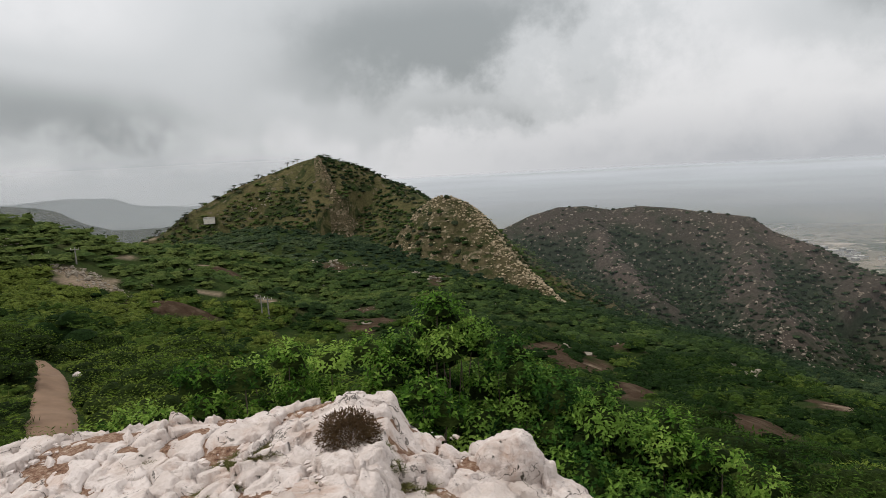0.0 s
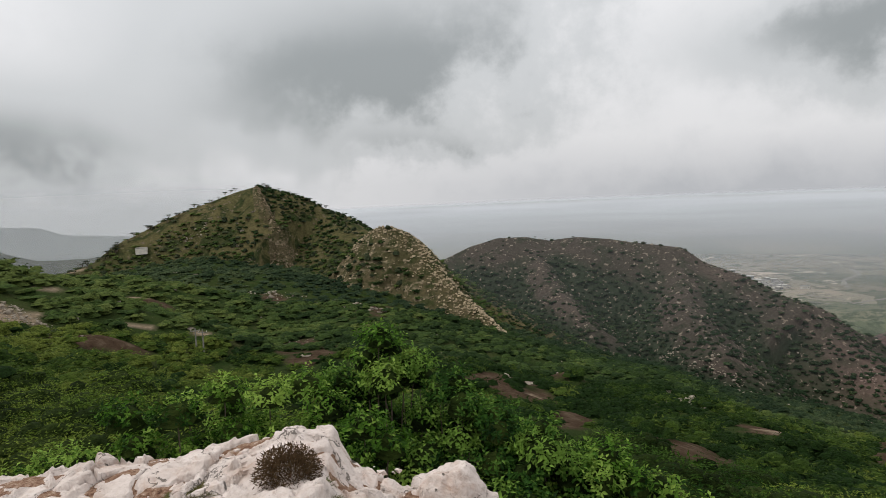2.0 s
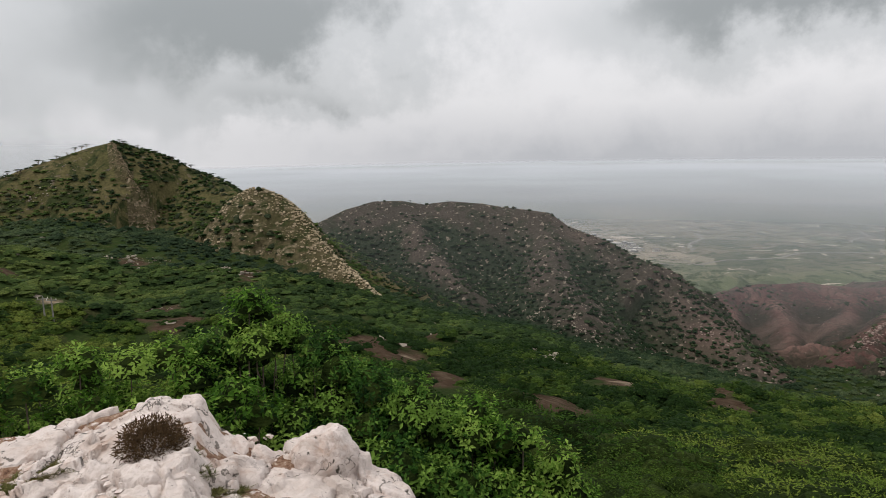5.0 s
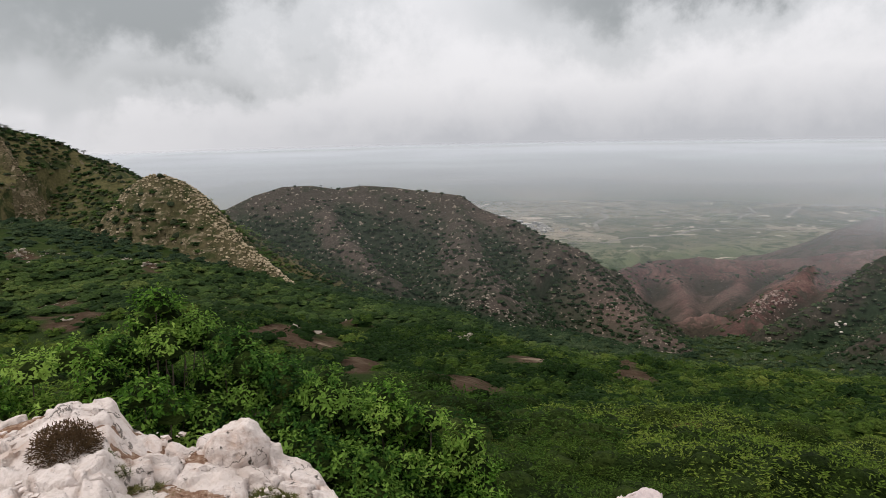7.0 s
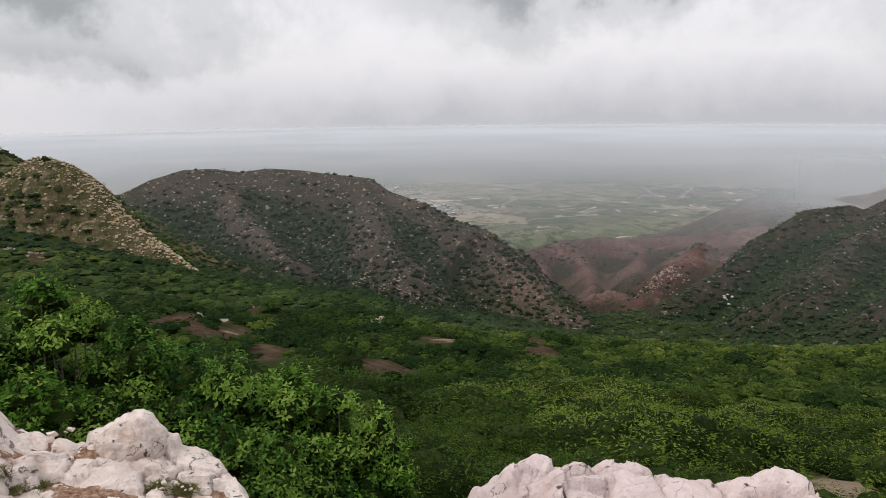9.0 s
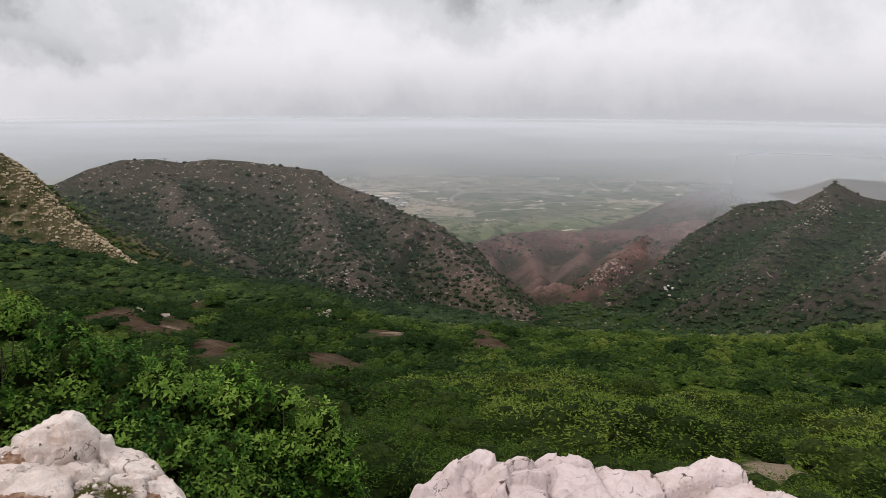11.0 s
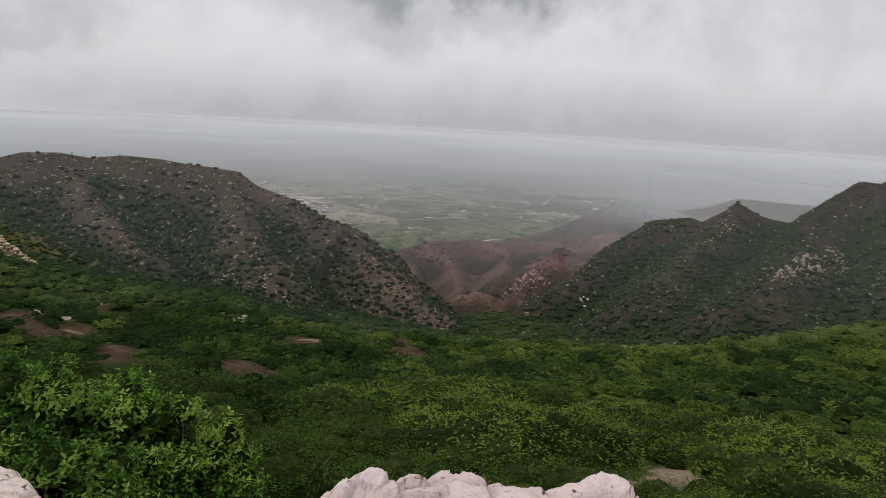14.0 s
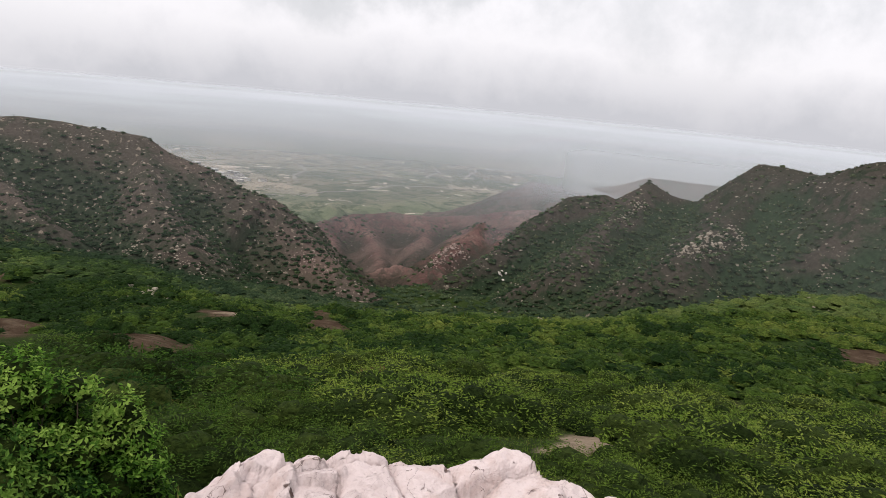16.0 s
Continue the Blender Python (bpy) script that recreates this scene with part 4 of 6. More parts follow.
CREVICE, cnt, cb = material("crevice_soil", 0.95, 0.1)
cc = ramp_of(cnt, noise_at(cnt, 38.0, 6, 0.75), [(0.34, (0.07, 0.035, 0.022)), (0.48, (0.2, 0.115, 0.075)), (0.58, (0.3, 0.21, 0.15)), (0.68, (0.5, 0.42, 0.36))])
cnt.links.new(cc, cb.inputs["Base Color"])
relief(cnt, cb, noise_at(cnt, 60.0, 4, 0.7), 0.8, 0.015)


def slab_top(X, Y):
    """The outcrop underfoot: highest at its broken crest, lower to the boulder."""
    z = np.interp(X, [-4.0, -2.5, -2.0, -1.2, -0.75, -0.5, -0.34, -0.24, 0.0, 0.4, 0.9], [0.02, 0.15, 0.22, 0.28, 0.33, 0.365, 0.33, 0.17, 0.09, 0.02, -0.1])
    return z + 0.05 * np.clip((2.9 - Y) / 1.2, -0.5, 1) * -1.0 + fbm(X, Y, 0.9, 2, 60) * 0.05


def slab_out(X, Y):
    back = np.interp(X, [-4.0, -0.6, -0.35, -0.2, 0.0, 0.2, 0.5, 0.9], [3.5, 3.45, 3.4, 3.25, 3.18, 3.28, 3.1, 2.6])
    far = np.maximum(Y - back, X - np.interp(Y, [1, 2.3, 3.3], [0.75, 0.72, 0.5]))
    return np.maximum(far, np.maximum(2.0 - Y, -2.75 - X))


rnd = random.Random(5)
spots = []
for k in range(5000):
    x, y = rnd.uniform(-3.3, 0.85), rnd.uniform(1.0, 3.75)
    s = rnd.choice((0.05, 0.08, 0.12, 0.17, 0.23, 0.3))
    if all(math.hypot(x - a, y - b) > 0.85 * (s + q) for a, b, q in spots):
        spots.append((x, y, s))
spots = [(x, y, s * 0.55) for x, y, s in spots]
crop = cracked_rock("rock_outcrop", "broken pinkish-white limestone outcrop with dry soil in its cracks", np.linspace(-3.2, 0.95, 440), np.linspace(1.45, 3.85, 270), slab_top, slab_out, spots, LIMESTONE, CREVICE, "stone", 0.09, 0.08, 0.016, 0.004, 0.055, 7, chip=0.14, facet=0.2, fill=-0.036)
boulder = new("boulder", BIG)
boulder.matrix_basis = pose(0.24, 3.1, 0.03, 4, -6, 60) @ Matrix.Diagonal((0.175, 0.18, 0.25, 1))
tagged(boulder, "rounded upright pinkish-white limestone boulder on the outcrop's edge", "boulder")

# the pale cracked ledge
EDGE = [(0.98, 0.92), (1.04, 1.08), (1.14, 1.13), (1.27, 1.15), (1.35, 1.06), (1.47, 0.97), (1.61, 0.88), (1.69, 0.8), (1.79, 0.73), (1.87, 0.67), (1.91, 0.57), (1.91, 0.34), (1.82, 0.1)]


def ledge_out(X, Y):
    """Distance beyond the ledge's edge."""
    loop = EDGE + [(1.35, 0.0), (0.8, 0.5)]
    d = along(X, Y, loop + loop[:1])
    side = np.zeros(X.shape, bool)
    for (ax, ay), (bx, by) in zip(loop, loop[1:] + loop[:1]):
        side ^= ((ay > Y) != (by > Y)) & (X < (bx - ax) * (Y - ay) / (by - ay + 1e-9) + ax)
    return np.where(side, -d, d) - 0.03


def ledge_top(X, Y):
    return 0.608 - np.clip(-ledge_out(X, Y) - 0.25, 0, 1) * 0.25 + 0 * X


lumps = []
for k in range(900):
    x, y = rnd.uniform(0.6, 2.05), rnd.uniform(-0.2, 1.3)
    s = rnd.choice((0.06, 0.08, 0.1, 0.12))
    if all(math.hypot(x - a, y - b) > 0.92 * (s + q) for a, b, q in lumps):
        lumps.append((x, y, s))
lumps = [(x, y, s * 0.5) for x, y, s in lumps]
ledge = cracked_rock("rock_ledge", "pale pinkish cracked limestone ledge with rounded lumps along its top", np.linspace(0.55, 2.05, 220), np.linspace(-0.3, 1.35, 240), ledge_top, ledge_out, lumps, PALESTONE, CREVICE, "lump", 0.06, 0.08, 0.014, 0.03, 0.03, 31, 4.0, chip=0.12, facet=0.22, fill=-0.1, ragged=0.035, joint=0.007)


# ---- plants ----
def kite(p, d, n, L, W):
    """A leaf: base, two flanks, tip."""
    side = np.cross(d, n)
    side /= np.linalg.norm(side, axis=-1, keepdims=True) + 1e-9
    mid = p + d * L * 0.45
    return np.stack([p, mid + side * W * 0.5, p + d * L, mid - side * W * 0.5], -2)


def shrub_shape(seed, stems, nodes, pair, L, W, flat=0.75):
    """A spreading thorn shrub of radius and height 1: arching stems with feathery fronds. Gives the fronds and the stem lines."""
    g = np.random.default_rng(seed)
    P, D, lines = [], [], []
    for k in range(stems):
        a, reach = g.uniform(0, 2 * math.pi), g.uniform(0.2, 1.0) ** 0.7
        top = (1 - 0.55 * reach**2) * g.uniform(flat, 1.05)
        bend = g.uniform(-0.5, 0.5)
        s = np.linspace(0.0, 1.0, 6)
        ang = a + bend * s
        rad = reach * (0.08 + 0.92 * s**0.85)
        zz = top * np.sin(s * g.uniform(1.55, 2.15))
        lines.append(np.stack([np.cos(ang) * rad, np.sin(ang) * rad, zz], 1))
        for q in np.linspace(0.38, 1.0, nodes):
            q = min(1, q + g.uniform(-0.04, 0.04))
            pos = np.array([np.interp(q, s, lines[-1][:, c]) for c in range(3)])
            tan = np.array([np.interp(min(1, q + 0.1), s, lines[-1][:, c]) - np.interp(q - 0.1, s, lines[-1][:, c]) for c in range(3)])
            tan /= np.linalg.norm(tan) + 1e-9
            for _ in range(pair):
                d = tan * 0.7 + g.normal(0, 0.75, 3) * np.array([1, 1, 0.6]) + np.array([0, 0, 0.06])
                P.append(pos)
                D.append(d / np.linalg.norm(d))
    P, D = np.array(P), np.array(D)
    n = np.array([0, 0, 1.0]) + g.normal(0, 0.5, P.shape)
    size = g.uniform(0.6, 1.25, (len(P), 1))
    V = kite(P, D, n, L * size, W * size).reshape(-1, 3)
    V[:, 2] = np.maximum(V[:, 2], 0.01)
    return V, np.arange(len(V)).reshape(-1, 4), lines


def tubes(lines, r0, r1, sides=3):
    """Tapering stems along lines."""
    V, F = [], []
    for line in lines:
        line = np.asarray(line, float)
        n = len(line)
        start = len(V)
        t = np.gradient(line, axis=0)
        t /= np.linalg.norm(t, axis=1, keepdims=True) + 1e-9
        u = np.cross(t, [0.31, 0.17, 0.93])
        u /= np.linalg.norm(u, axis=1, keepdims=True) + 1e-9
        w = np.cross(t, u)
        for i in range(n):
            r = r0 + (r1 - r0) * i / (n - 1)
            for k in range(sides):
                a = 2 * math.pi * k / sides
                V.append(line[i] + (u[i] * math.cos(a) + w[i] * math.sin(a)) * r)
        for i in range(n - 1):
            for k in range(sides):
                a, b = start + i * sides + k, start + i * sides + (k + 1) % sides
                F.append((a, b, b + sides, a + sides))
    return np.array(V), np.array(F)


def spread(shapes, at, size, tall, turn, tone):
    """Many plants in one: shapes placed with their own size, height and turn."""
    Vs, Fs, Ts, base = [], [], [], 0
    pick = np.arange(len(at)) % len(shapes)
    for k, shape in enumerate(shapes):
        V, F = shape[:2]
        m = pick == k
        if not m.any():
            continue
        c, s = np.cos(turn[m])[:, None], np.sin(turn[m])[:, None]
        x, y = V[None, :, 0] * size[m][:, None], V[None, :, 1] * size[m][:, None]
        W = np.stack([x * c - y * s + at[m][:, :1], x * s + y * c + at[m][:, 1:2], V[None, :, 2] * tall[m][:, None] + at[m][:, 2:3]], -1)
        n = m.sum()
        Vs.append(W.reshape(-1, 3))
        Fs.append((F[None] + (np.arange(n) * len(V))[:, None, None] + base).reshape(-1, F.shape[1]))
        Ts.append(np.repeat(tone[m], len(V)) + np.tile(shape[2] if len(shape) > 2 else np.zeros(len(V)), n))
        base += n * len(V)
    return np.concatenate(Vs), np.concatenate(Fs), np.concatenate(Ts)


def grid_in(r0, r1, step, seed, left=46, right=-100):
    """Spots on a jittered grid between two distances, within the bearings that lie open."""
    g = np.random.default_rng(seed)
    k = np.arange(-r1, r1, step)
    x, y = np.meshgrid(k, k)
    x, y = (x + g.uniform(-0.48, 0.48, x.shape) * step).ravel(), (y + g.uniform(-0.48, 0.48, y.shape) * step).ravel()
    r, b = np.hypot(x, y), np.degrees(np.arctan2(-x, y))
    m = (r > r0) & (r < r1) & (b < left) & (b > right)
    return x[m], y[m], g


def open_ground(x, y, slack=0.04):
    """True where soil, sand and trail leave room for a shrub."""
    dark, pale, _ = patches(x, y, 0.55)
    stray = vnoise(x * 7.7, y * 7.7, 99) > 0.75
    return ((np.maximum(dark, pale) < slack) | (stray & (pale < slack))) & (along(x, y, TRAIL) > 1.25)


def dense(x, y, rule):
    """How thickly shrubs grow, by the form of the land."""
    r = np.hypot(x, y)
    m = fbm(x, y, 45, 4, 90) * 0.5 + 0.5
    d = np.where(fbm(x, y, 9, 3, 95) > -0.32, 0.97, 0.45)
    b = np.degrees(np.arctan2(-x, y))
    z = land(x, y)[0]
    wet = np.clip((hollow_at(x, y) - 0.42) * 4, 0, 1)
    # the pointed hill: grassy to the west of its rock rib, scrubby to the east and below
    rib = np.interp(z, [-28, -16, -3, 5], [8.3, 9.4, 10.2, 10.5])
    hem = np.interp(b, [9, 11, 13, 16, 19, 22], [-20, -14, -9.5, -12, -20, -25]) + fbm(x, y, 16, 3, 92) * 4
    d = np.where(rule == 2, np.where(z < hem, 0.97, np.where(b < rib, np.where(b > rib - 4.5, 0.95, 0.55), 0.1 + 0.3 * (m > 0.62))), d)
    d = np.where(rule == 3, 0.03, d)
    d = np.where(rule == 4, np.clip(crest(x, y, RIDGE, 1.0, 1.0)[1] / 11 - 0.3, 0.04, 0.85), d)
    low = np.clip((-52 - z) / 22, 0, 1)
    d = np.where(rule == 5, 0.1 + 0.65 * wet + low * 0.5, d)
    d = np.where((rule == 6) | (rule == 7), 0.2 + 0.6 * wet + low * 0.5, d)
    d = np.where(rule >= 8, 0.1, d)
    return d


def mound_shape(seed, leaves, L, W, rings=3, around=8, inner=1.0):
    """A clipped-looking mound of radius and height 1: a lumpy solid heart and a shell of leafy sprays."""
    g = np.random.default_rng(seed)
    lump = g.uniform(0.62, 1.12, (rings, around))
    swell = 1 + 0.22 * np.sin(np.arange(around) * 2 * math.pi / around * int(g.integers(2, 4)) + g.uniform(0, 6))
    V = [(0, 0, 0.86 * g.uniform(0.9, 1.05))]
    # a flat crown on a narrower foot
    outline = {3: [(0.5, 0.82), (0.92, 0.4), (0.95, -0.1)], 5: [(0.5, 0.9), (0.84, 0.75), (1.0, 0.5), (0.86, 0.22), (0.68, -0.1)]}[rings]
    for i in range(rings):
        for k in range(around):
            a = 2 * math.pi * (k + 0.5 * (i % 2)) / around
            q = lump[i, k] * 0.92 * swell[k]
            V.append((math.cos(a) * outline[i][0] * q, math.sin(a) * outline[i][0] * q, max(-0.1, outline[i][1] * (0.4 + 0.6 * q))))
    F = [(0, 1 + k, 1 + (k + 1) % around, 1 + (k + 1) % around) for k in range(around)]
    for i in range(rings - 1):
        for k in range(around):
            o, p = 1 + i * around, 1 + (i + 1) * around
            F.append((o + k, p + k, p + (k + 1) % around, o + (k + 1) % around))
    V = np.array(V) * np.array([inner, inner, inner * 0.97 if inner < 1 else 1.0])
    tri = [f for f in F if f[2] == f[3]]
    quad = [f for f in F if f[2] != f[3]]
    # the cap as quads about a doubled top point
    cap = [(0, 1 + k, 1 + k + 1, 1 + (k + 2) % around) for k in range(0, around, 2)]
    F = np.array(cap + quad)
    d = g.normal(0, 1, (leaves, 3))
    d[:, 2] = abs(d[:, 2]) * 0.9 + 0.05
    d /= np.linalg.norm(d, axis=1, keepdims=True)
    p = d * g.uniform(0.72, 1.0, (leaves, 1)) * np.array([1.05, 1.05, 0.9]) + np.array([0, 0, 0.06])
    out = d * np.array([0.9, 0.9, 0.2]) + g.normal(0, 0.5, (leaves, 3)) * np.array([1, 1, 0.45])
    out /= np.linalg.norm(out, axis=1, keepdims=True)
    s = g.uniform(0.6, 1.3, (leaves, 1))
    K = kite(p, out, d + g.normal(0, 0.45, d.shape), L * s, W * s).reshape(-1, 3)
    off = np.concatenate([np.full(len(V), -0.22 if inner < 1 else 0.0), np.zeros(len(K))])
    return np.concatenate([V, K]), np.concatenate([F, np.arange(len(K)).reshape(-1, 4) + len(V)]), off


def pad_dome(c, r, h, around, g):
    """A low lumpy dome of leaves: its own points and quads."""
    q = g.uniform(0.8, 1.15, (2, around))
    a = np.arange(around) * 2 * math.pi / around + g.uniform(0, 6)
    V = [c + np.array([0, 0, h])]
    for k, (w, z) in enumerate(((0.62, 0.72), (1.0, 0.0))):
        V += [c + np.array([math.cos(t + 0.3 * k) * r * w * u, math.sin(t + 0.3 * k) * r * w * u, h * z * u]) for t, u in zip(a, q[k])]
    F = [(0, 1 + k, 1 + (k + 1) % around, 1 + (k + 2) % around) for k in range(0, around, 2)]
    F += [(1 + k, 1 + around + k, 1 + around + (k + 1) % around, 1 + (k + 1) % around) for k in range(around)]
    return np.array(V), np.array(F)


def crown_shape(seed, pads, leaves, L, W, around=6, heart=0.8, feather=0):
    """A spreading thorn shrub of radius and height 1: a flat crown of overlapping leafy pads with dark gaps between.
    Gives the sprays, the domes beneath them that carry the dark shade colour, and the stem lines."""
    g = np.random.default_rng(seed)
    V, F, T, DV, DF, lines = [], [], [], [], [], []
    nv = nd = 0
    turn = g.uniform(0, 6.28)
    for k in range(pads):
        a, q = turn + k * 2.4 + g.uniform(-0.3, 0.3), 0.82 * math.sqrt((k + 0.4) / pads)
        c = np.array([math.cos(a) * q, math.sin(a) * q, (0.64 - 0.45 * q**2) * g.uniform(0.7, 1.08)])
        r, h = g.uniform(0.34, 0.5) * (1.45 if pads < 5 else 1.0), g.uniform(0.26, 0.42)
        lines.append(np.array([[0, 0, 0], [c[0] * 0.25, c[1] * 0.25, c[2] * 0.45], [c[0] * 0.7, c[1] * 0.7, c[2] * 0.85], c]))
        dv, df = pad_dome(c - np.array([0, 0, 0.04]), r * heart, h * heart, around, g)
        DV.append(dv)
        DF.append(df + nd)
        nd += len(dv)
        n = leaves // pads // (feather or 1)
        d = g.normal(0, 1, (n, 3))
        d[:, 2] = abs(d[:, 2]) * 0.8
        d /= np.linalg.norm(d, axis=1, keepdims=True)
        p = c + d * np.array([r, r, h]) * g.uniform(0.75, 1.05, (n, 1))
        out = d * np.array([0.8, 0.8, 0.1]) + g.normal(0, 0.45, (n, 3)) * np.array([1, 1, 0.35])
        out /= np.linalg.norm(out, axis=1, keepdims=True)
        s = g.uniform(0.6, 1.3, (n, 1))
        if feather:
            # leaflets in two ranks along arching twigs
            twig = d * np.array([0.9, 0.9, 0.45]) + g.normal(0, 0.3, (n, 3)) + np.array([0, 0, 0.12])
            twig /= np.linalg.norm(twig, axis=1, keepdims=True)
            side = np.cross(twig, [0, 0, 1.0])
            side /= np.linalg.norm(side, axis=1, keepdims=True) + 1e-9
            u = np.tile(np.linspace(0, 1, feather), n)[:, None]
            hand = np.tile([1.0, -1.0], n * feather // 2)[:, None]
            twig, side, d, p, s = (np.repeat(q, feather, 0) for q in (twig, side, d, p, s))
            p = c + (p - c) * 0.6 + twig * u * r * 0.85 * s - np.array([0, 0, 0.16]) * r * u**2
            out = twig * 0.5 + side * hand + g.normal(0, 0.15, p.shape)
            out /= np.linalg.norm(out, axis=1, keepdims=True)
            s = s * (1.15 - 0.55 * u)
        K = kite(p, out, d * np.array([0.4, 0.4, 1.0]) + g.normal(0, 0.3, d.shape), L * s, W * s).reshape(-1, 3)
        V.append(K)
        T.append(np.full(len(K), g.normal(0.04, 0.08)))
        nv += len(K)
    # a skirt down to the ground
    dv, df = pad_dome(np.array([0, 0, -0.05]), 0.7, 0.6, around + 2, g)
    DV.append(dv)
    DF.append(df + nd)
    V, DV = np.concatenate(V) if nv else np.zeros((0, 3)), np.concatenate(DV)
    return V, np.arange(nv).reshape(-1, 4), lines, (DV, np.concatenate(DF)), np.concatenate(T) if T else np.zeros(0)


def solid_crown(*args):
    """The same crown as one shape: domes and sprays together, the domes toned a little darker to paint the shade under
    the sprays.
    """
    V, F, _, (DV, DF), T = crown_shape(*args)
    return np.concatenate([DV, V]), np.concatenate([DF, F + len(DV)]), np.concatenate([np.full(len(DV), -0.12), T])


near_shapes = [crown_shape(500 + k, 15, 1120, 0.095, 0.03, 6, 0.76)[:4] for k in range(6)] + [shrub_shape(506, 40, 6, 4, 0.13, 0.02) + (None,)]
near_shapes += [crown_shape(510 + k, 18, 5040, 0.062, 0.017, 6, 0.7, 14)[:4] for k in range(5)]
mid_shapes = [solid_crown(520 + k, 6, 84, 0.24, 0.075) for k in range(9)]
tiny_shapes = [mound_shape(560 + k, 3, 0.5, 0.22, 3, 6) for k in range(9)]
wide_shapes = [solid_crown(540 + k, 3, 6, 0.42, 0.18) for k in range(9)]


def shrub_thing(k, deep):
    V, F, lines, core = near_shapes[k]
    root = new("thorn_shrub")
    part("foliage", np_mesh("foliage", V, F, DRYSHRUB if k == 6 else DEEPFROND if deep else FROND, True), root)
    if core:
        # the domes under the sprays carry the shade as a dark colour
        part("inner_foliage", np_mesh("inner_foliage", core[0], core[1], INNER_SHADE, True), root, "domes coloured dark for the shade inside the shrub")
    tv, tf = tubes(lines[:: 6 if k == 6 else 3], 0.012, 0.004)
    part("trunk", np_mesh("trunk", tv, tf, BARK), root, "thin forked grey-brown trunk")
    label = "half-dry reddish brown thorn shrub among green ones" if k == 6 else "dark green feathery thorn shrub on the slope" if deep else "feathery green thorn shrub on the slope"
    return tagged(root, label, "shrub", "thorn shrubs on the slope")


# the nearest shrubs, one by one
sx, sy, g = grid_in(8.5, 46, 2.35, 61, 42, -100)
ok = open_ground(sx, sy) & (along(sx, sy, TRAIL) > 1.2) & (np.hypot(sx - 22.7, sy - 34.2) > 2.4)
sx, sy = sx[ok], sy[ok]
order = np.argsort(np.hypot(sx, sy))[:300]
NEAR_REACH = float(np.hypot(sx, sy)[order[-1]])
sz = land(sx[order], sy[order])[0]
masters = []
for n, k in enumerate(order):
    kind = 6 if g.random() < 0.04 and math.hypot(sx[k], sy[k]) > 15 else n % 6 if math.hypot(sx[k], sy[k]) > 17 else 7 + n % 5
    size = min(0.95 + 1.5 * g.random() ** 1.4, 0.62 * float(along(sx[k : k + 1], sy[k : k + 1], TRAIL)[0]) + 0.2)
    m = pose(sx[k], sy[k], sz[n] - 0.05, 0, 0, g.uniform(0, 360)) @ Matrix.Diagonal((size, size, size * g.uniform(0.6, 0.95), 1))
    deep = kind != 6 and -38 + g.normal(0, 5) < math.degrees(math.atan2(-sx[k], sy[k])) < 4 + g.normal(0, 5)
    first = next((ob for q, ob in masters if q == (kind, deep)), None)
    if first is None:
        first = shrub_thing(kind, deep)
        masters.append(((kind, deep), first))
        first.matrix_basis = m
    else:
        ob = copy_thing(first, Matrix())
        ob.matrix_basis = m


def cover(name, shapes, r0, r1, step, seed, mat, label, lo, hi, forms=None, squat=(0.42, 0.8), below=None, gully=False, beside=None):
    x, y, g = grid_in(r0, r1, step, seed)
    z, rule = land(x, y)
    ok = open_ground(x, y) & (g.random(len(x)) < dense(x, y, rule)) & (z > PLAIN_Z + 12)
    if forms is not None:
        ok &= np.isin(rule, forms)
    if gully:
        ok = open_ground(x, y) & np.isin(rule, forms) & (red_gully(x, y, rule) < 0.4 + 0.1 * g.random(len(x))) & (z > PLAIN_Z + 12) & (g.random(len(x)) < 0.8)
    if beside is not None:
        ok = (along(x, y, TRAIL) > 0.95) & (along(x, y, TRAIL) < beside)
    if below is not None:
        ok &= z < below + fbm(x, y, 40, 3, 91) * 14
    x, y, z = x[ok], y[ok], z[ok]
    n = len(x)
    size = g.uniform(lo, hi, n)
    b = np.degrees(np.arctan2(-x, y))
    tone = np.clip(np.interp(b, [-80, -60, -40, -30, -12, 0, 8, 20, 32], [0.72, 0.7, 0.42, 0.18, 0.18, 0.36, 0.56, 0.78, 0.85]) + fbm(x, y, 30, 3, 33) * 0.7 + g.normal(0, 0.22, n), 0, 1)
    V, F, T = spread(shapes, np.stack([x, y, z - 0.08], 1), size, size * g.uniform(*squat, n), g.uniform(0, 6.28, n), tone)
    tagged(new(name, np_mesh(name, V, F, mat, True, {"tone": T})), label, "shrubs", kind="stuff")
    return n


cover("shrub_cover", mid_shapes, NEAR_REACH, 110, 2.5, 62, SCRUB, "close cover of green thorn shrubs on the slope", 1.1, 2.4, (0, 1), (0.45, 0.9))
cover("path_scrub", mid_shapes, 9, 36, 1.15, 69, SCRUB, "low feathery scrub beside the dirt path", 0.35, 0.8, (0, 1), (0.5, 1.0), beside=4.5)
cover("far_shrub_cover", wide_shapes, 110, 190, 3.2, 63, FARSCRUB, "green thorn scrub covering the lower slopes", 1.5, 2.8, (0, 1), (0.4, 0.95))
cover("valley_scrub", wide_shapes, 190, 385, 3.9, 60, VALLEYSCRUB, "dark bluish green thorn scrub on the valley floor", 1.2, 2.6, (0, 1), (0.4, 0.95))
cover("hill_scrub", tiny_shapes, 150, 470, 3.6, 64, HILLSCRUB, "dark scattered scrub on the stony hills", 0.5, 1.8, (2, 3, 4, 5, 6, 7), (0.5, 0.95))
cover("hill_green", wide_shapes, 200, 350, 2.8, 66, FARSCRUB, "dark green scrub on the pointed hill", 0.9, 2.0, (2, 4), (0.5, 0.85))
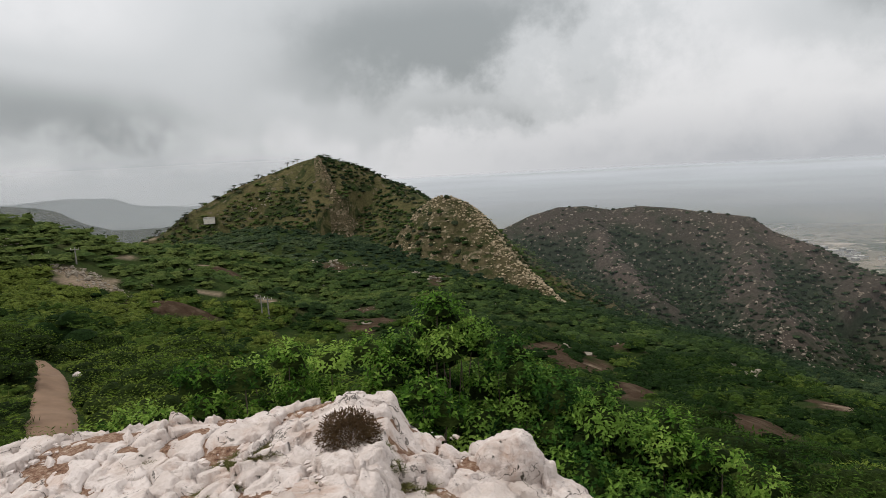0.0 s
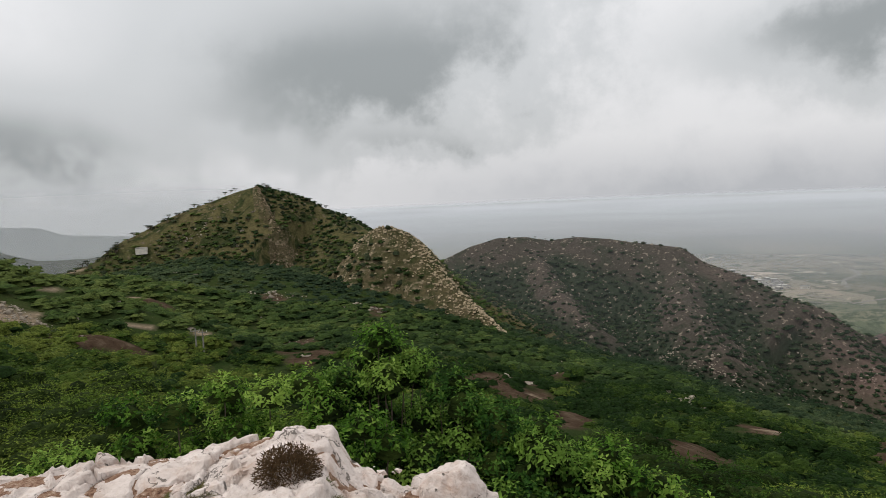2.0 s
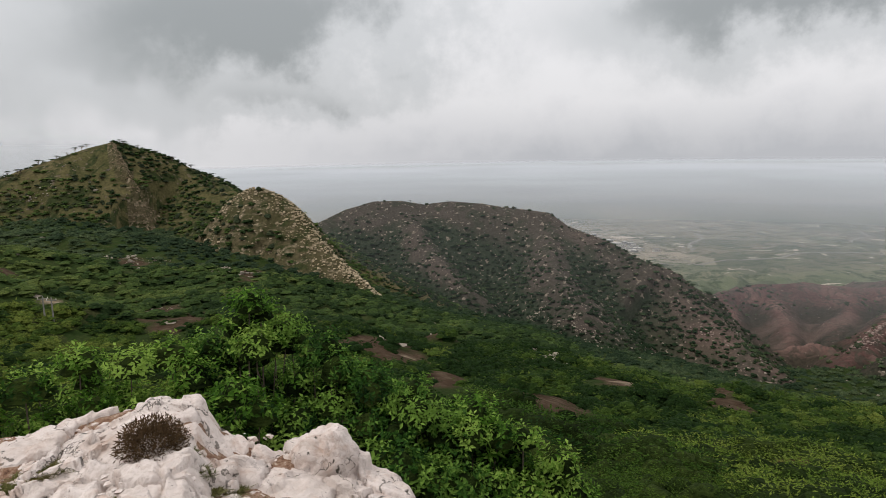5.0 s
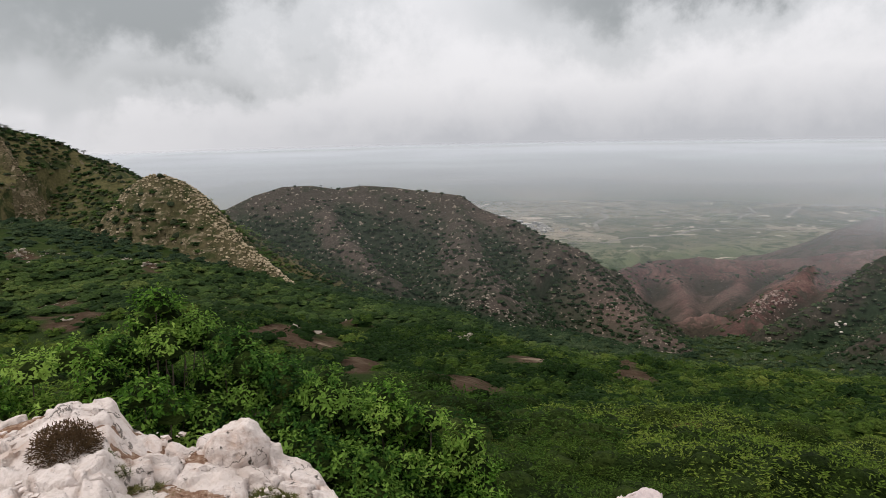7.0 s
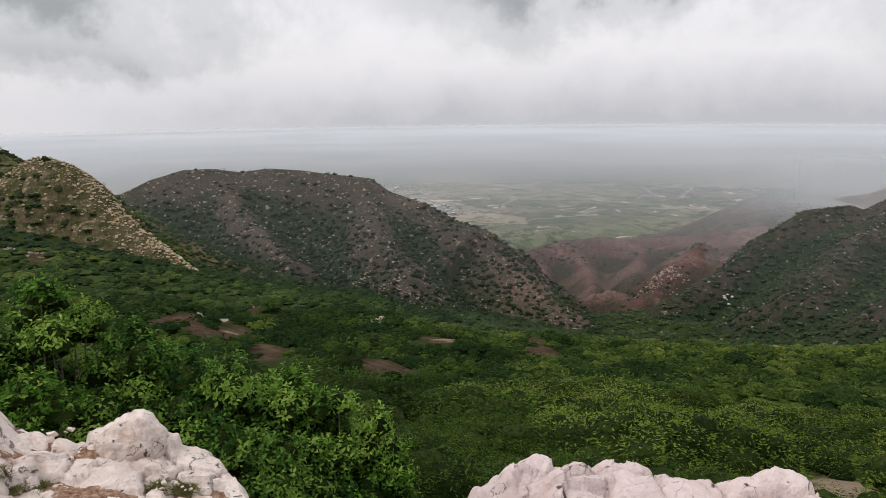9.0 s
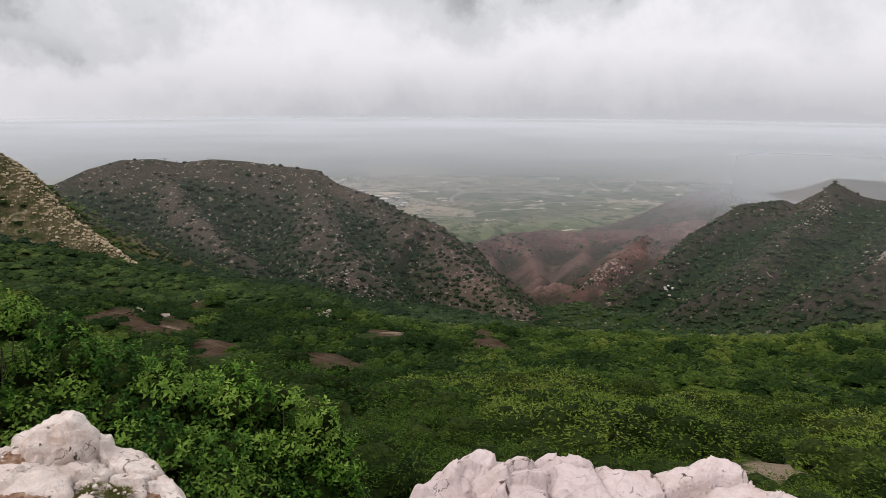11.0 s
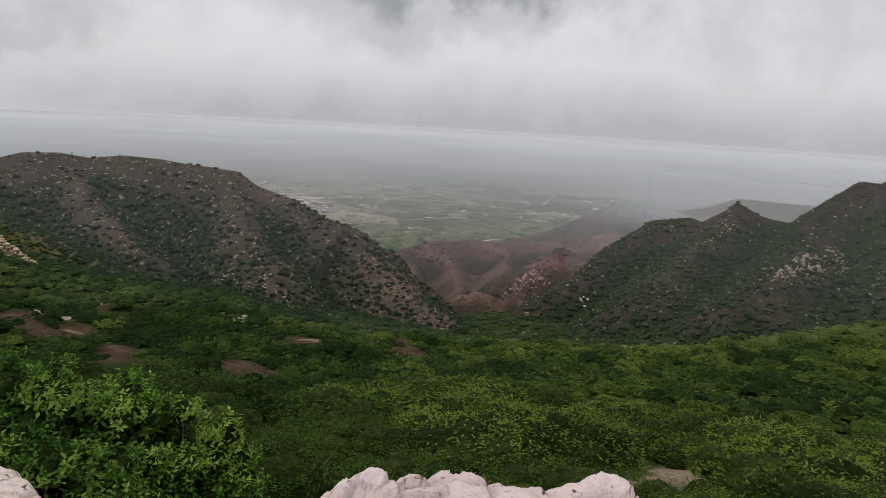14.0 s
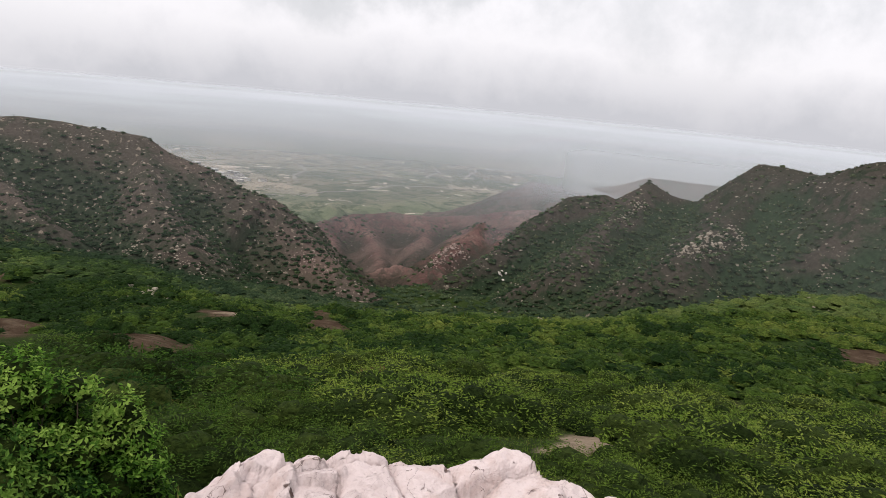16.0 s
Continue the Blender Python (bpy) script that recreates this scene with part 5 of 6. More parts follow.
cover("foot_scrub", wide_shapes, 240, 420, 3.4, 68, VALLEYSCRUB, "dark green scrub thickening towards the foot of the hills", 1.0, 2.3, (5, 6, 7), (0.45, 0.8), -47)
cover("gorge_scrub", tiny_shapes, 345, 760, 6.0, 65, HILLSCRUB, "thin scrub along the gullies of the gorge and red hills", 1.2, 2.6, (0, 8, 9), (0.5, 0.9), gully=True)


def grass_cover():
    """Low herbs and grass between the near shrubs."""
    x, y, g = grid_in(5.0, 32, 0.52, 67)
    dark_, pale_, _ = patches(x, y)
    ok = (pale_ < 0.2) & (along(x, y, TRAIL) > 0.5 + 0.25 * g.random(len(x)))
    x, y = x[ok], y[ok]
    z = land(x, y)[0]
    shapes = []
    for k in range(6):
        d = g.normal(0, 0.7, (12, 3)) + np.array([0, 0, 0.8])
        d /= np.linalg.norm(d, axis=1, keepdims=True)
        p = np.concatenate([g.normal(0, 0.7, (12, 2)), np.zeros((12, 1))], 1)
        V = kite(p, d, g.normal(0, 1, (12, 3)), g.uniform(0.5, 1.2, (12, 1)), 0.085 * np.ones((12, 1))).reshape(-1, 3)
        shapes.append((V, np.arange(len(V)).reshape(-1, 4)))
    n = len(x)
    size = g.uniform(0.14, 0.32, n)
    tone = np.clip(0.55 + fbm(x, y, 6, 3, 34) * 0.8 + g.normal(0, 0.2, n), 0, 1)
    V, F, T = spread(shapes, np.stack([x, y, z], 1), size, size, g.uniform(0, 6.28, n), tone)
    tagged(new("grass_cover", np_mesh("grass_cover", V, F, HERB, False, {"tone": T})), "low green grass and herbs on the slope", "grass", kind="stuff")


HERB = leaf_material("herb_leaf", (0.025, 0.04, 0.008), (0.05, 0.075, 0.013), (0.12, 0.125, 0.035), through=0.2, rough=0.85)
grass_cover()


# ---- leafy bushes behind the outcrop ----
def leafy_bush(seed, x, y, top, wide, mat, label, leaf=0.05):
    """A broad-leaved bush: forked stems, rosettes of leaves over many rounded clumps, and dark-coloured cores for the
    shade in the gaps between.
    """
    g = np.random.default_rng(seed)
    foot = height(x, y)
    tall = top - foot
    lobes, lines = [], []
    count = 26
    for k in range(count):
        a, q = k * 2.4 + g.uniform(-0.5, 0.5), math.sqrt((k + 0.2) / count)
        h = tall * (1 - 0.42 * q**2.2) * (1.0 - 0.34 * g.random() ** 1.5)
        r = wide * g.uniform(0.24, 0.38)
        c = np.array([math.cos(a) * q * wide, math.sin(a) * q * wide, (tall if k == 0 else h) - r * 0.85])
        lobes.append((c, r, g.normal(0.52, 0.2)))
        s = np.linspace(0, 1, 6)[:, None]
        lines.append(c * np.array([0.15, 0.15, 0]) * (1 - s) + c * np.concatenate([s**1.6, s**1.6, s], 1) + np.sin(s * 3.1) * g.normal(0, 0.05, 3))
        # lower lobes get a darker tone, painting the shade under the crown
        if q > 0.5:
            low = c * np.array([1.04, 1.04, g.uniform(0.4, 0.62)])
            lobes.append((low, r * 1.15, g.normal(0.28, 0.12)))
    P, N, D, T, CV, CF, base = [], [], [], [], [], [], 0
    for c, r, glow in lobes:
        dv, df = pad_dome(c - np.array([0, 0, r * 0.35]), r * 0.72, r * 0.8, 6, g)
        CV.append(dv)
        CF.append(df + base)
        base += len(dv)
        for _ in range(int(74 * (r / 0.3) ** 2)):
            d = g.normal(0, 1, 3)
            d[2] = abs(d[2]) * 0.85 + d[2] * 0.15
            d /= np.linalg.norm(d)
            tip = c + d * r * np.array([1, 1, 0.85]) * g.uniform(0.78, 1.08)
            axis = d * 0.8 + np.array([0, 0, 0.55]) + g.normal(0, 0.25, 3)
            axis /= np.linalg.norm(axis)
            # leaf tone rises towards the lobe's top, as if lit from above
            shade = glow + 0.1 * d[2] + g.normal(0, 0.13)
            start = g.uniform(0, 6.28)
            u = np.cross(axis, [0.3, 0.9, 0.2])
            u /= np.linalg.norm(u)
            w = np.cross(axis, u)
            for j in range(7):
                t = start + j * 2.4
                side = u * math.cos(t) + w * math.sin(t)
                P.append(tip - axis * leaf * 0.3 * j + g.normal(0, 0.008, 3))
                D.append(side + axis * (0.55 - 0.1 * j) + g.normal(0, 0.15, 3))
                N.append(axis + g.normal(0, 0.25, 3))
                # leaves further down the rosette are toned darker, like shaded ones
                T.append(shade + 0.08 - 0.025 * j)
    P, D, N = np.array(P), np.array(D), np.array(N)
    D /= np.linalg.norm(D, axis=1, keepdims=True)
    L = leaf * g.uniform(0.55, 1.15, (len(P), 1))
    side = np.cross(D, N)
    side /= np.linalg.norm(side, axis=1, keepdims=True) + 1e-9
    up = np.cross(side, D)
    W = L * 0.33
    # an ovate leaf, its flanks lifted from the midrib
    V = np.stack([P, P + D * L * 0.5 + side * W * 0.85 + up * W * 0.3, P + D * L * 1.1 - up * W * 0.3, P + D * L * 0.5 - side * W * 0.85 + up * W * 0.3], 1)
    F = np.arange(len(P) * 4).reshape(-1, 4)
    root = new("leafy_bush")
    root.location = (x, y, foot)
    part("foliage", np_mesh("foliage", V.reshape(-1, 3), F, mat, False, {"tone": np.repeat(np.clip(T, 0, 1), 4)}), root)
    # a dark core in place of the bush's unlit inside
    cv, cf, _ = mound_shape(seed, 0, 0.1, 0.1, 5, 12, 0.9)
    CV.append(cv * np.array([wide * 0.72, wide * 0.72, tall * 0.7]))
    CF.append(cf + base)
    part("inner_foliage", np_mesh("inner_foliage", np.concatenate(CV), np.concatenate(CF), INNER_SHADE, True), root, "lumpy core coloured dark for the shade inside the bush")
    tv, tf = tubes(lines, 0.018, 0.005, 4)
    part("trunk", np_mesh("trunk", tv, tf, BARK), root, "thin forked grey trunk")
    return tagged(root, label, "bush", "leafy bushes behind the outcrop")


BUSHES = [  # bearing, height of the top, distance, half width, dark
    (27.0, -17.6, 7.2, 0.9, 0), (22.6, -14.9, 6.6, 0.75, 0), (18.6, -15.4, 6.3, 0.7, 0), (14.9, -14.2, 6.6, 0.75, 0), (11.3, -15.0, 6.4, 0.7, 0),
    (8.2, -14.6, 6.6, 0.75, 0), (4.8, -14.6, 6.8, 0.7, 1), (1.8, -11.2, 6.4, 0.72, 0), (-1.2, -13.6, 6.7, 0.75, 1), (-4.8, -15.6, 6.2, 0.7, 1), (-8.2, -18.2, 5.9, 0.7, 1), (3.6, -18.2, 5.2, 0.55, 0),
    (-12.2, -19.4, 5.7, 0.7, 1), (-17.6, -21.2, 5.7, 0.72, 0), (-22.0, -23.6, 5.6, 0.7, 0), (-10.5, -25, 5.0, 0.7, 1), (-16.5, -27, 5.0, 0.7, 1), (24.0, -20.5, 5.2, 0.6, 0),
]
for k, (b, el, r, w, dk) in enumerate(BUSHES):
    a = radians(b)
    leafy_bush(700 + k, -r * math.sin(a), r * math.cos(a), 1.6 + r * math.tan(radians(el)), w, LEAFDARK if dk else LEAF, "dark green broad-leaved bush below the outcrop" if dk else "bright green broad-leaved bush below the outcrop")


# ---- tufts on the outcrop ----
def tuft(name, seed, blades, length, width, droop, mat, round_=False):
    g = np.random.default_rng(seed)
    d = g.normal(0, 1, (blades, 3))
    d[:, 2] = abs(d[:, 2]) * (1.0 if round_ else 1.6)
    d /= np.linalg.norm(d, axis=1, keepdims=True)
    p = np.zeros((blades, 3))
    if round_:
        p = d * length * g.uniform(0.45, 0.98, (blades, 1))
        d = d + g.normal(0, 0.7, (blades, 3))
        d /= np.linalg.norm(d, axis=1, keepdims=True)
        length = length * 0.17
    else:
        p[:, :2] = g.normal(0, length * 0.32, (blades, 2))
    V = kite(p, d, g.normal(0, 1, (blades, 3)), length * g.uniform(0.5, 1.1, (blades, 1)), width * np.ones((blades, 1))).reshape(-1, 3)
    return np_mesh(name, V, np.arange(len(V)).reshape(-1, 4), mat, False)


dry_ball = tuft("dry_bush", 801, 5200, 0.155, 0.0045, 0, DRY, True)
ob = new("dry_bush", dry_ball)
ob.location = (-0.5, 2.9, 0.335)
ob.scale = (1, 1, 0.95)
tagged(ob, "small dry brown twiggy bush growing from the rock", "bush")
TUFTS = [tuft("grass_tuft", 810 + k, 420, 0.05, 0.0035, 0, GRASS) for k in range(4)]
SPOTS = [(-0.92, 2.95), (-0.98, 2.9), (-0.72, 2.42), (-0.6, 2.38), (-0.66, 2.45), (-0.5, 2.4), (-1.75, 2.72), (-1.85, 2.7), (-0.12, 2.6), (-0.2, 2.66), (0.0, 2.75), (-0.05, 2.45), (-0.3, 2.75), (-1.5, 3.05), (-1.35, 3.1), (-1.05, 2.6), (-2.0, 2.95), (-1.2, 2.45), (0.3, 2.72), (-2.3, 2.8)]
rnd = random.Random(12)
SPOTS += [(x + rnd.gauss(0, 0.07), y + rnd.gauss(0, 0.045)) for x, y in SPOTS for _ in range(4)]
for k, (x, y) in enumerate(SPOTS):
    ob = new("grass_tuft", TUFTS[k % 4])
    ob.matrix_basis = pose(x, y, float(slab_top(np.array([x]), np.array([y]))[0]) - 0.03, 0, 0, 60 * k) @ Matrix.Diagonal((1.3, 1.1, 0.5, 1))
    tagged(ob, "tuft of dry yellow-green grass in a rock crack", "grass", "grass tufts on the outcrop")


def pebbles():
    """Loose chips and pebbles lying in the outcrop's hollows, too many to count."""
    g = np.random.default_rng(815)
    n = 1500
    x, y = g.uniform(-2.6, 0.5, n), g.uniform(2.05, 3.35, n)
    ok = fbm(x, y, 0.45, 3, 88) > 0.02
    x, y = x[ok], y[ok]
    n = len(x)
    shapes = []
    for k in range(6):
        V = np.array([(a, b, c) for a in (-1, 1) for b in (-1, 1) for c in (-0.3, 1)], float) * g.uniform(0.35, 1.1, (8, 3))
        shapes.append((V, np.array([(0, 1, 3, 2), (4, 6, 7, 5), (0, 4, 5, 1), (2, 3, 7, 6), (1, 5, 7, 3), (0, 2, 6, 4)])))
    size = 0.005 + 0.017 * g.random(n) ** 2.5
    V, F, _ = spread(shapes, np.column_stack([x, y, slab_top(x, y) - 0.012]), size, size * g.uniform(0.4, 0.9, n), g.uniform(0, 6.28, n), g.random(n))
    tagged(new("pebbles", np_mesh("pebbles", V, F, LIMESTONE, False)), "small pale stone chips lying on the outcrop", "pebbles", kind="stuff")


pebbles()


# ---- rocks on the slopes ----
def block(name, me, x, y, s, tall, turn, label, group, sink=0.35):
    ob = new(name, me)
    ob.matrix_basis = pose(x, y, height(x, y) + s * (tall * (1 - sink) - 0.1), 0, 0, turn) @ Matrix.Diagonal((s, s * 0.8, s * tall, 1))
    return tagged(ob, label, "rock", group)


CLUSTERS = [  # x, y, spread, how many, size, red
    (122.0, 289.0, 6, 9, 1.6, 0), (129.5, 266.0, 6, 10, 1.8, 0), (134.0, 256.0, 6, 9, 1.5, 0), (138.0, 247.0, 5, 8, 1.4, 0), (44.7, 93.6, 3.0, 14, 1.4, 0), (40.0, 88.0, 3.0, 8, 1.0, 0), (39.2, 102.9, 8, 5, 0.9, 0),
    (358.9, 303.2, 13, 22, 3.0, 1), (340.0, 296.0, 12, 18, 2.2, 1), (296.0, 210.2, 3.5, 7, 2.0, 2), (270.1, 160.6, 14, 9, 0.9, 0), (92.1, 56.7, 3.5, 14, 2.0, 0), (71.9, 48.2, 2, 4, 0.5, 0),
    (293.1, 107.4, 7, 12, 2.4, 0), (308.7, 104.1, 8, 14, 2.6, 0), (327.5, 100.5, 7, 10, 2.0, 0), (353.1, 167.8, 5, 8, 1.7, 0), (368.1, 169.9, 5, 8, 1.7, 0), (308.6, 53.4, 8, 8, 1.2, 0), (-56.8, 98.8, 3, 12, 1.0, 0), (-53.5, 97.0, 3, 12, 0.9, 0), (-49.6, 94.5, 2.5, 9, 0.7, 0), (-35.0, 199.7, 7, 9, 1.5, 0),
    (-17.8, 129.3, 9, 9, 0.5, 0), (-20.3, 123.8, 1.2, 4, 0.7, 0), (-4.1, 183.1, 7, 10, 1.5, 0), (-86.3, 300.7, 6, 8, 1.4, 0), (23.2, 34.9, 0.6, 4, 1.2, 0),
    (-67.3, 103.3, 5, 5, 0.9, 0), (-15.6, 190.1, 10, 6, 0.7, 0), (101.3, 151.9, 12, 8, 0.7, 0), (93.4, 89.9, 20, 10, 0.8, 0), (196.7, 242.4, 8, 12, 1.6, 1), (206.3, 273.5, 8, 10, 1.4, 1),
]
for k, (x, y, wide, n, s, red) in enumerate(CLUSTERS):
    for j in range(n):
        a, q = rnd.uniform(0, 6.28), math.sqrt(rnd.random()) * wide
        block("rock", (FIELD, REDS, STONES)[red][(j + k) % (6, 3, 4)[red]], x + math.cos(a) * q, y + math.sin(a) * q * 0.6, s * rnd.uniform(0.25, 0.6), rnd.uniform(0.45, 0.85), rnd.uniform(0, 360),
              "pale pinkish rock at the foot of the scrubby hill" if red == 2 else "reddish broken rock on the gorge side" if red else "pale weathered rock among the scrub", "rocks on the slopes")
block("rock", STONES[1], -15.6, 26.6, 0.22, 0.75, 30, "whitish rock lying beside the dirt path", "rocks on the slopes")


def scatter(name, mat, red, label):
    """Small broken blocks lying about the rocks, too many to count."""
    g = np.random.default_rng(75 + red)
    at, size = [], []
    for x, y, wide, n, s, r_ in CLUSTERS:
        if r_ == red:
            for _ in range(n * 7):
                a, q = g.uniform(0, 6.28), math.sqrt(g.random()) * wide * 1.5
                at.append((x + math.cos(a) * q, y + math.sin(a) * q * 0.6))
                size.append(s * (0.06 + 0.26 * g.random() ** 2))
    at, size = np.array(at), np.array(size)
    shapes = []
    for k in range(8):
        V = np.array([(a, b, c) for a in (-1, 1) for b in (-1, 1) for c in (-0.3, 1)], float) * g.uniform(0.35, 1.1, (8, 3))
        shapes.append((V, np.array([(0, 1, 3, 2), (4, 6, 7, 5), (0, 4, 5, 1), (2, 3, 7, 6), (1, 5, 7, 3), (0, 2, 6, 4)])))
    z = land(at[:, 0], at[:, 1])[0]
    n = len(at)
    V, F, T = spread(shapes, np.column_stack([at, z]), size, size * g.uniform(0.5, 1.1, n), g.uniform(0, 6.28, n), g.random(n))
    tagged(new(name, np_mesh(name, V, F, mat, False)), label, "rocks", kind="stuff")


scatter("rock_debris", FARSTONE, 0, "small pale broken stones about the rocky spots")
scatter("red_debris", REDSTONE, 1, "small reddish broken stones on the gorge side")


# dry grass on the banks below the rocks
CLUMPS = [tuft("dry_grass_clump", 830 + k, 260, 0.3, 0.012, 0, GRASS) for k in range(3)]
for k, (x, y) in enumerate([(4.4, 13.0), (4.8, 13.1), (5.3, 13.6), (12.5, 11.0), (13.2, 10.6), (14.1, 10.2), (16.8, 8.7), (17.4, 7.6), (6.6, 11.1), (35.2, 7.7), (37.0, 6.3), (-10.6, 19.3), (-18.9, 31.2)]):
    ob = new("dry_grass_clump", CLUMPS[k % 3])
    ob.matrix_basis = pose(x, y, height(x, y) - 0.02, 0, 0, 50 * k) @ Matrix.Diagonal((1.2, 1.2, 0.8, 1))
    tagged(ob, "clump of dry straw-coloured grass on a bank", "grass", "dry grass clumps")


def rubble(name, keys, r0, r1, step, seed, mat, lo, hi, chance, label, along_dir=0.0):
    """Loose blocks too many to count, on one form of the land."""
    g = np.random.default_rng(seed)
    x, y, _ = grid_in(r0, r1, step, seed)
    z, rule = land(x, y)
    ok = np.isin(rule, keys) & (g.random(len(x)) < chance)
    if along_dir:
        ok &= g.random(len(x)) < np.clip(1.15 - crest(x, y, RIDGE, 1.0, 1.0)[1] / along_dir, 0.12, 1)
    x, y, z = x[ok], y[ok], z[ok]
    shapes = []
    for k in range(6):
        V = np.array([(a, b, c) for a in (-1, 1) for b in (-1, 1) for c in (-0.3, 1)], float) * g.uniform(0.35, 1.1, (8, 3))
        shapes.append((V, np.array([(0, 1, 3, 2), (4, 6, 7, 5), (0, 4, 5, 1), (2, 3, 7, 6), (1, 5, 7, 3), (0, 2, 6, 4)])))
    n = len(x)
    size = lo + (hi - lo) * g.random(n) ** 2.5
    V, F, T = spread(shapes, np.stack([x, y, z - size * 0.15], 1), size, size * g.uniform(0.5, 1.0, n), g.uniform(0, 6.28, n), g.random(n))
    tagged(new(name, np_mesh(name, V, F, mat, False)), label, "rocks", kind="stuff")


rubble("ridge_rubble", (4,), 150, 270, 0.75, 71, STRATA_STONE, 0.16, 0.62, 0.95, "pale broken stone blocks along the layered ridge", 7.0)
rubble("fin_rubble", (3,), 200, 350, 0.7, 72, RIBSTONE, 0.15, 0.55, 0.8, "brown broken stone blocks along the rock rib")
rubble("hill_stones", (5, 6, 7), 250, 460, 3.2, 73, FARSTONE, 0.18, 0.85, 0.36, "loose pale stones strewn over the grey hills")
rubble("slope_stones", (0, 1, 2), 90, 340, 6.5, 74, FARSTONE, 0.2, 0.9, 0.16, "loose pale stones among the scrub")


# ---- trees along the hill's crest ----
def crest_tree(seed):
    V, F, lines = shrub_shape(seed, 26, 3, 3, 0.3, 0.12, 0.9)
    V = V * np.array([1.5, 1.5, 0.7]) + np.array([0, 0, 1.5])
    root = new("thorn_tree")
    part("crown", np_mesh("crown", V, F, HILLDARK, False), root)
    limbs = [np.array([[0, 0, -0.4], [0.05, 0, 0.7], [l[-1][0] * 0.5, l[-1][1] * 0.5, 1.5], [l[-1][0] * 1.3, l[-1][1] * 1.3, 1.5 + l[-1][2] * 0.6]]) for l in lines[::5]]
    tv, tf = tubes(limbs, 0.11, 0.03, 5)
    part("trunk", np_mesh("trunk", tv, tf, BARK), root)
    return tagged(root, "small flat-topped dark thorn tree on the hill's crest", "tree", "thorn trees on the crest")


HILLDARK = leaf_material("dark_thorn_foliage", (0.018, 0.026, 0.012), (0.028, 0.04, 0.018), (0.045, 0.055, 0.024), per_object=0.3)
trees = []
for k in range(96):
    if k < 78:
        i = rnd.choice((0, 0, 1, 1, 2, 2, 3, 3, 5, 6, 7))
        (ax, ay, _), (bx, by, _) = HILL[i], HILL[i + 1]
        t = rnd.random()
        x, y = ax + t * (bx - ax) + rnd.uniform(-4, 2), ay + t * (by - ay) + rnd.uniform(-5, 2)
    else:
        i = rnd.randrange(1, 12)
        (ax, ay, _), (bx, by, _) = LONGHILL[i], LONGHILL[i + 1]
        t = rnd.random()
        x, y = ax + t * (bx - ax), ay + t * (by - ay) - rnd.uniform(0, 8)
    s = rnd.uniform(0.5, 1.15) if k < 78 else rnd.uniform(0.35, 0.7)
    m = pose(x, y, height(x, y) - 0.1, 0, 0, rnd.uniform(0, 360)) @ Matrix.Diagonal((s, s, s, 1))
    if k % 16 < 4 and len(trees) < 4:
        trees.append(crest_tree(900 + k))
        trees[-1].matrix_basis = m
    else:
        copy_thing(trees[k % len(trees)], Matrix()).matrix_basis = m


# ---- hut, poles, village ----
def box(bm, x, y, z, a, b, c):
    """A box from its base centre and full sizes, edges slightly worn."""
    r = bmesh.ops.create_cube(bm, size=1.0, matrix=Matrix.Translation((x, y, z + c / 2)) @ Matrix.Diagonal((a, b, c, 1)))
    return r["verts"]


def boxed(name, mat, *boxes, wear=0.02):
    bm = bmesh.new()
    for q in boxes:
        box(bm, *q)
    bmesh.ops.bevel(bm, geom=bm.edges[:], offset=wear, segments=1, affect="EDGES")
    return bm_mesh(name, bm, mat)


def hut(x, y, turn, label, a=4.6, b=3.6, c=2.6, door=True, mat=None):
    root = new("hut")
    root.matrix_basis = pose(x, y, height(x, y) - 0.2, 0, 0, turn)
    t = min(0.22, a * 0.05)
    part("wall", boxed("wall", mat or WHITEWASH, (0, b / 2 - t / 2, 0, a, t, c)), root)
    part("wall", boxed("wall", mat or WHITEWASH, (-a / 2 + t / 2, 0, 0, t, b - 2 * t, c)), root)
    part("wall", boxed("wall", mat or WHITEWASH, (a / 2 - t / 2, 0, 0, t, b - 2 * t, c)), root)
    part("wall", boxed("wall", mat or WHITEWASH, (-a * 0.3, -b / 2 + t / 2, 0, a * 0.4, t, c), (a * 0.3, -b / 2 + t / 2, 0, a * 0.4, t, c), (0, -b / 2 + t / 2, c * 0.78, a * 0.2, t, c * 0.22)), root)
    part("roof", boxed("roof", CONCRETE, (0, 0, c, a * 1.06, b * 1.06, 0.06 * c)), root, "flat concrete roof slab")
    if door:
        part("door", boxed("door", DARKGAP, (0, -b / 2 + t, 0, a * 0.2, 0.06, c * 0.78)), root, "dark wooden door")
    return tagged(root, label, "hut")


hut(-103.8, 291.3, 195, "small whitewashed flat-roofed hut on the hillside")
hut(-41.8, 88.4, 40, "tiny pale shed beside a soil mound", 1.0, 0.8, 0.55, False)


def pole(x, y, tall, label):
    root = new("power_pole")
    root.location = (x, y, height(x, y) - 0.3)
    tv, tf = tubes([[(0, 0, 0), (0, 0, tall * 0.5), (0, 0, tall)]], 0.13, 0.08, 8)
    part("post", np_mesh("post", tv, tf, CONCRETE), root)
    part("crossarm", boxed("crossarm", RUST, (0, 0, tall - 0.5, 1.4, 0.1, 0.12)), root, "rusty steel crossarm")
    for q in (-0.6, 0.0, 0.6):
        tv, tf = tubes([[(q, 0, tall - 0.4), (q, 0, tall - 0.28), (q, 0, tall - 0.15)]], 0.05, 0.03, 6)
        part("insulator", np_mesh("insulator", tv, tf, WHITEWASH), root)
    return tagged(root, label, "pole", "power poles")


pole(-29.7, 102.2, 3.8, "slim grey concrete power pole among the scrub")
pole(-28.6, 102.0, 3.9, "slim grey concrete power pole among the scrub")
pole(-58.1, 102.9, 3.0, "slim grey concrete power pole among the scrub")


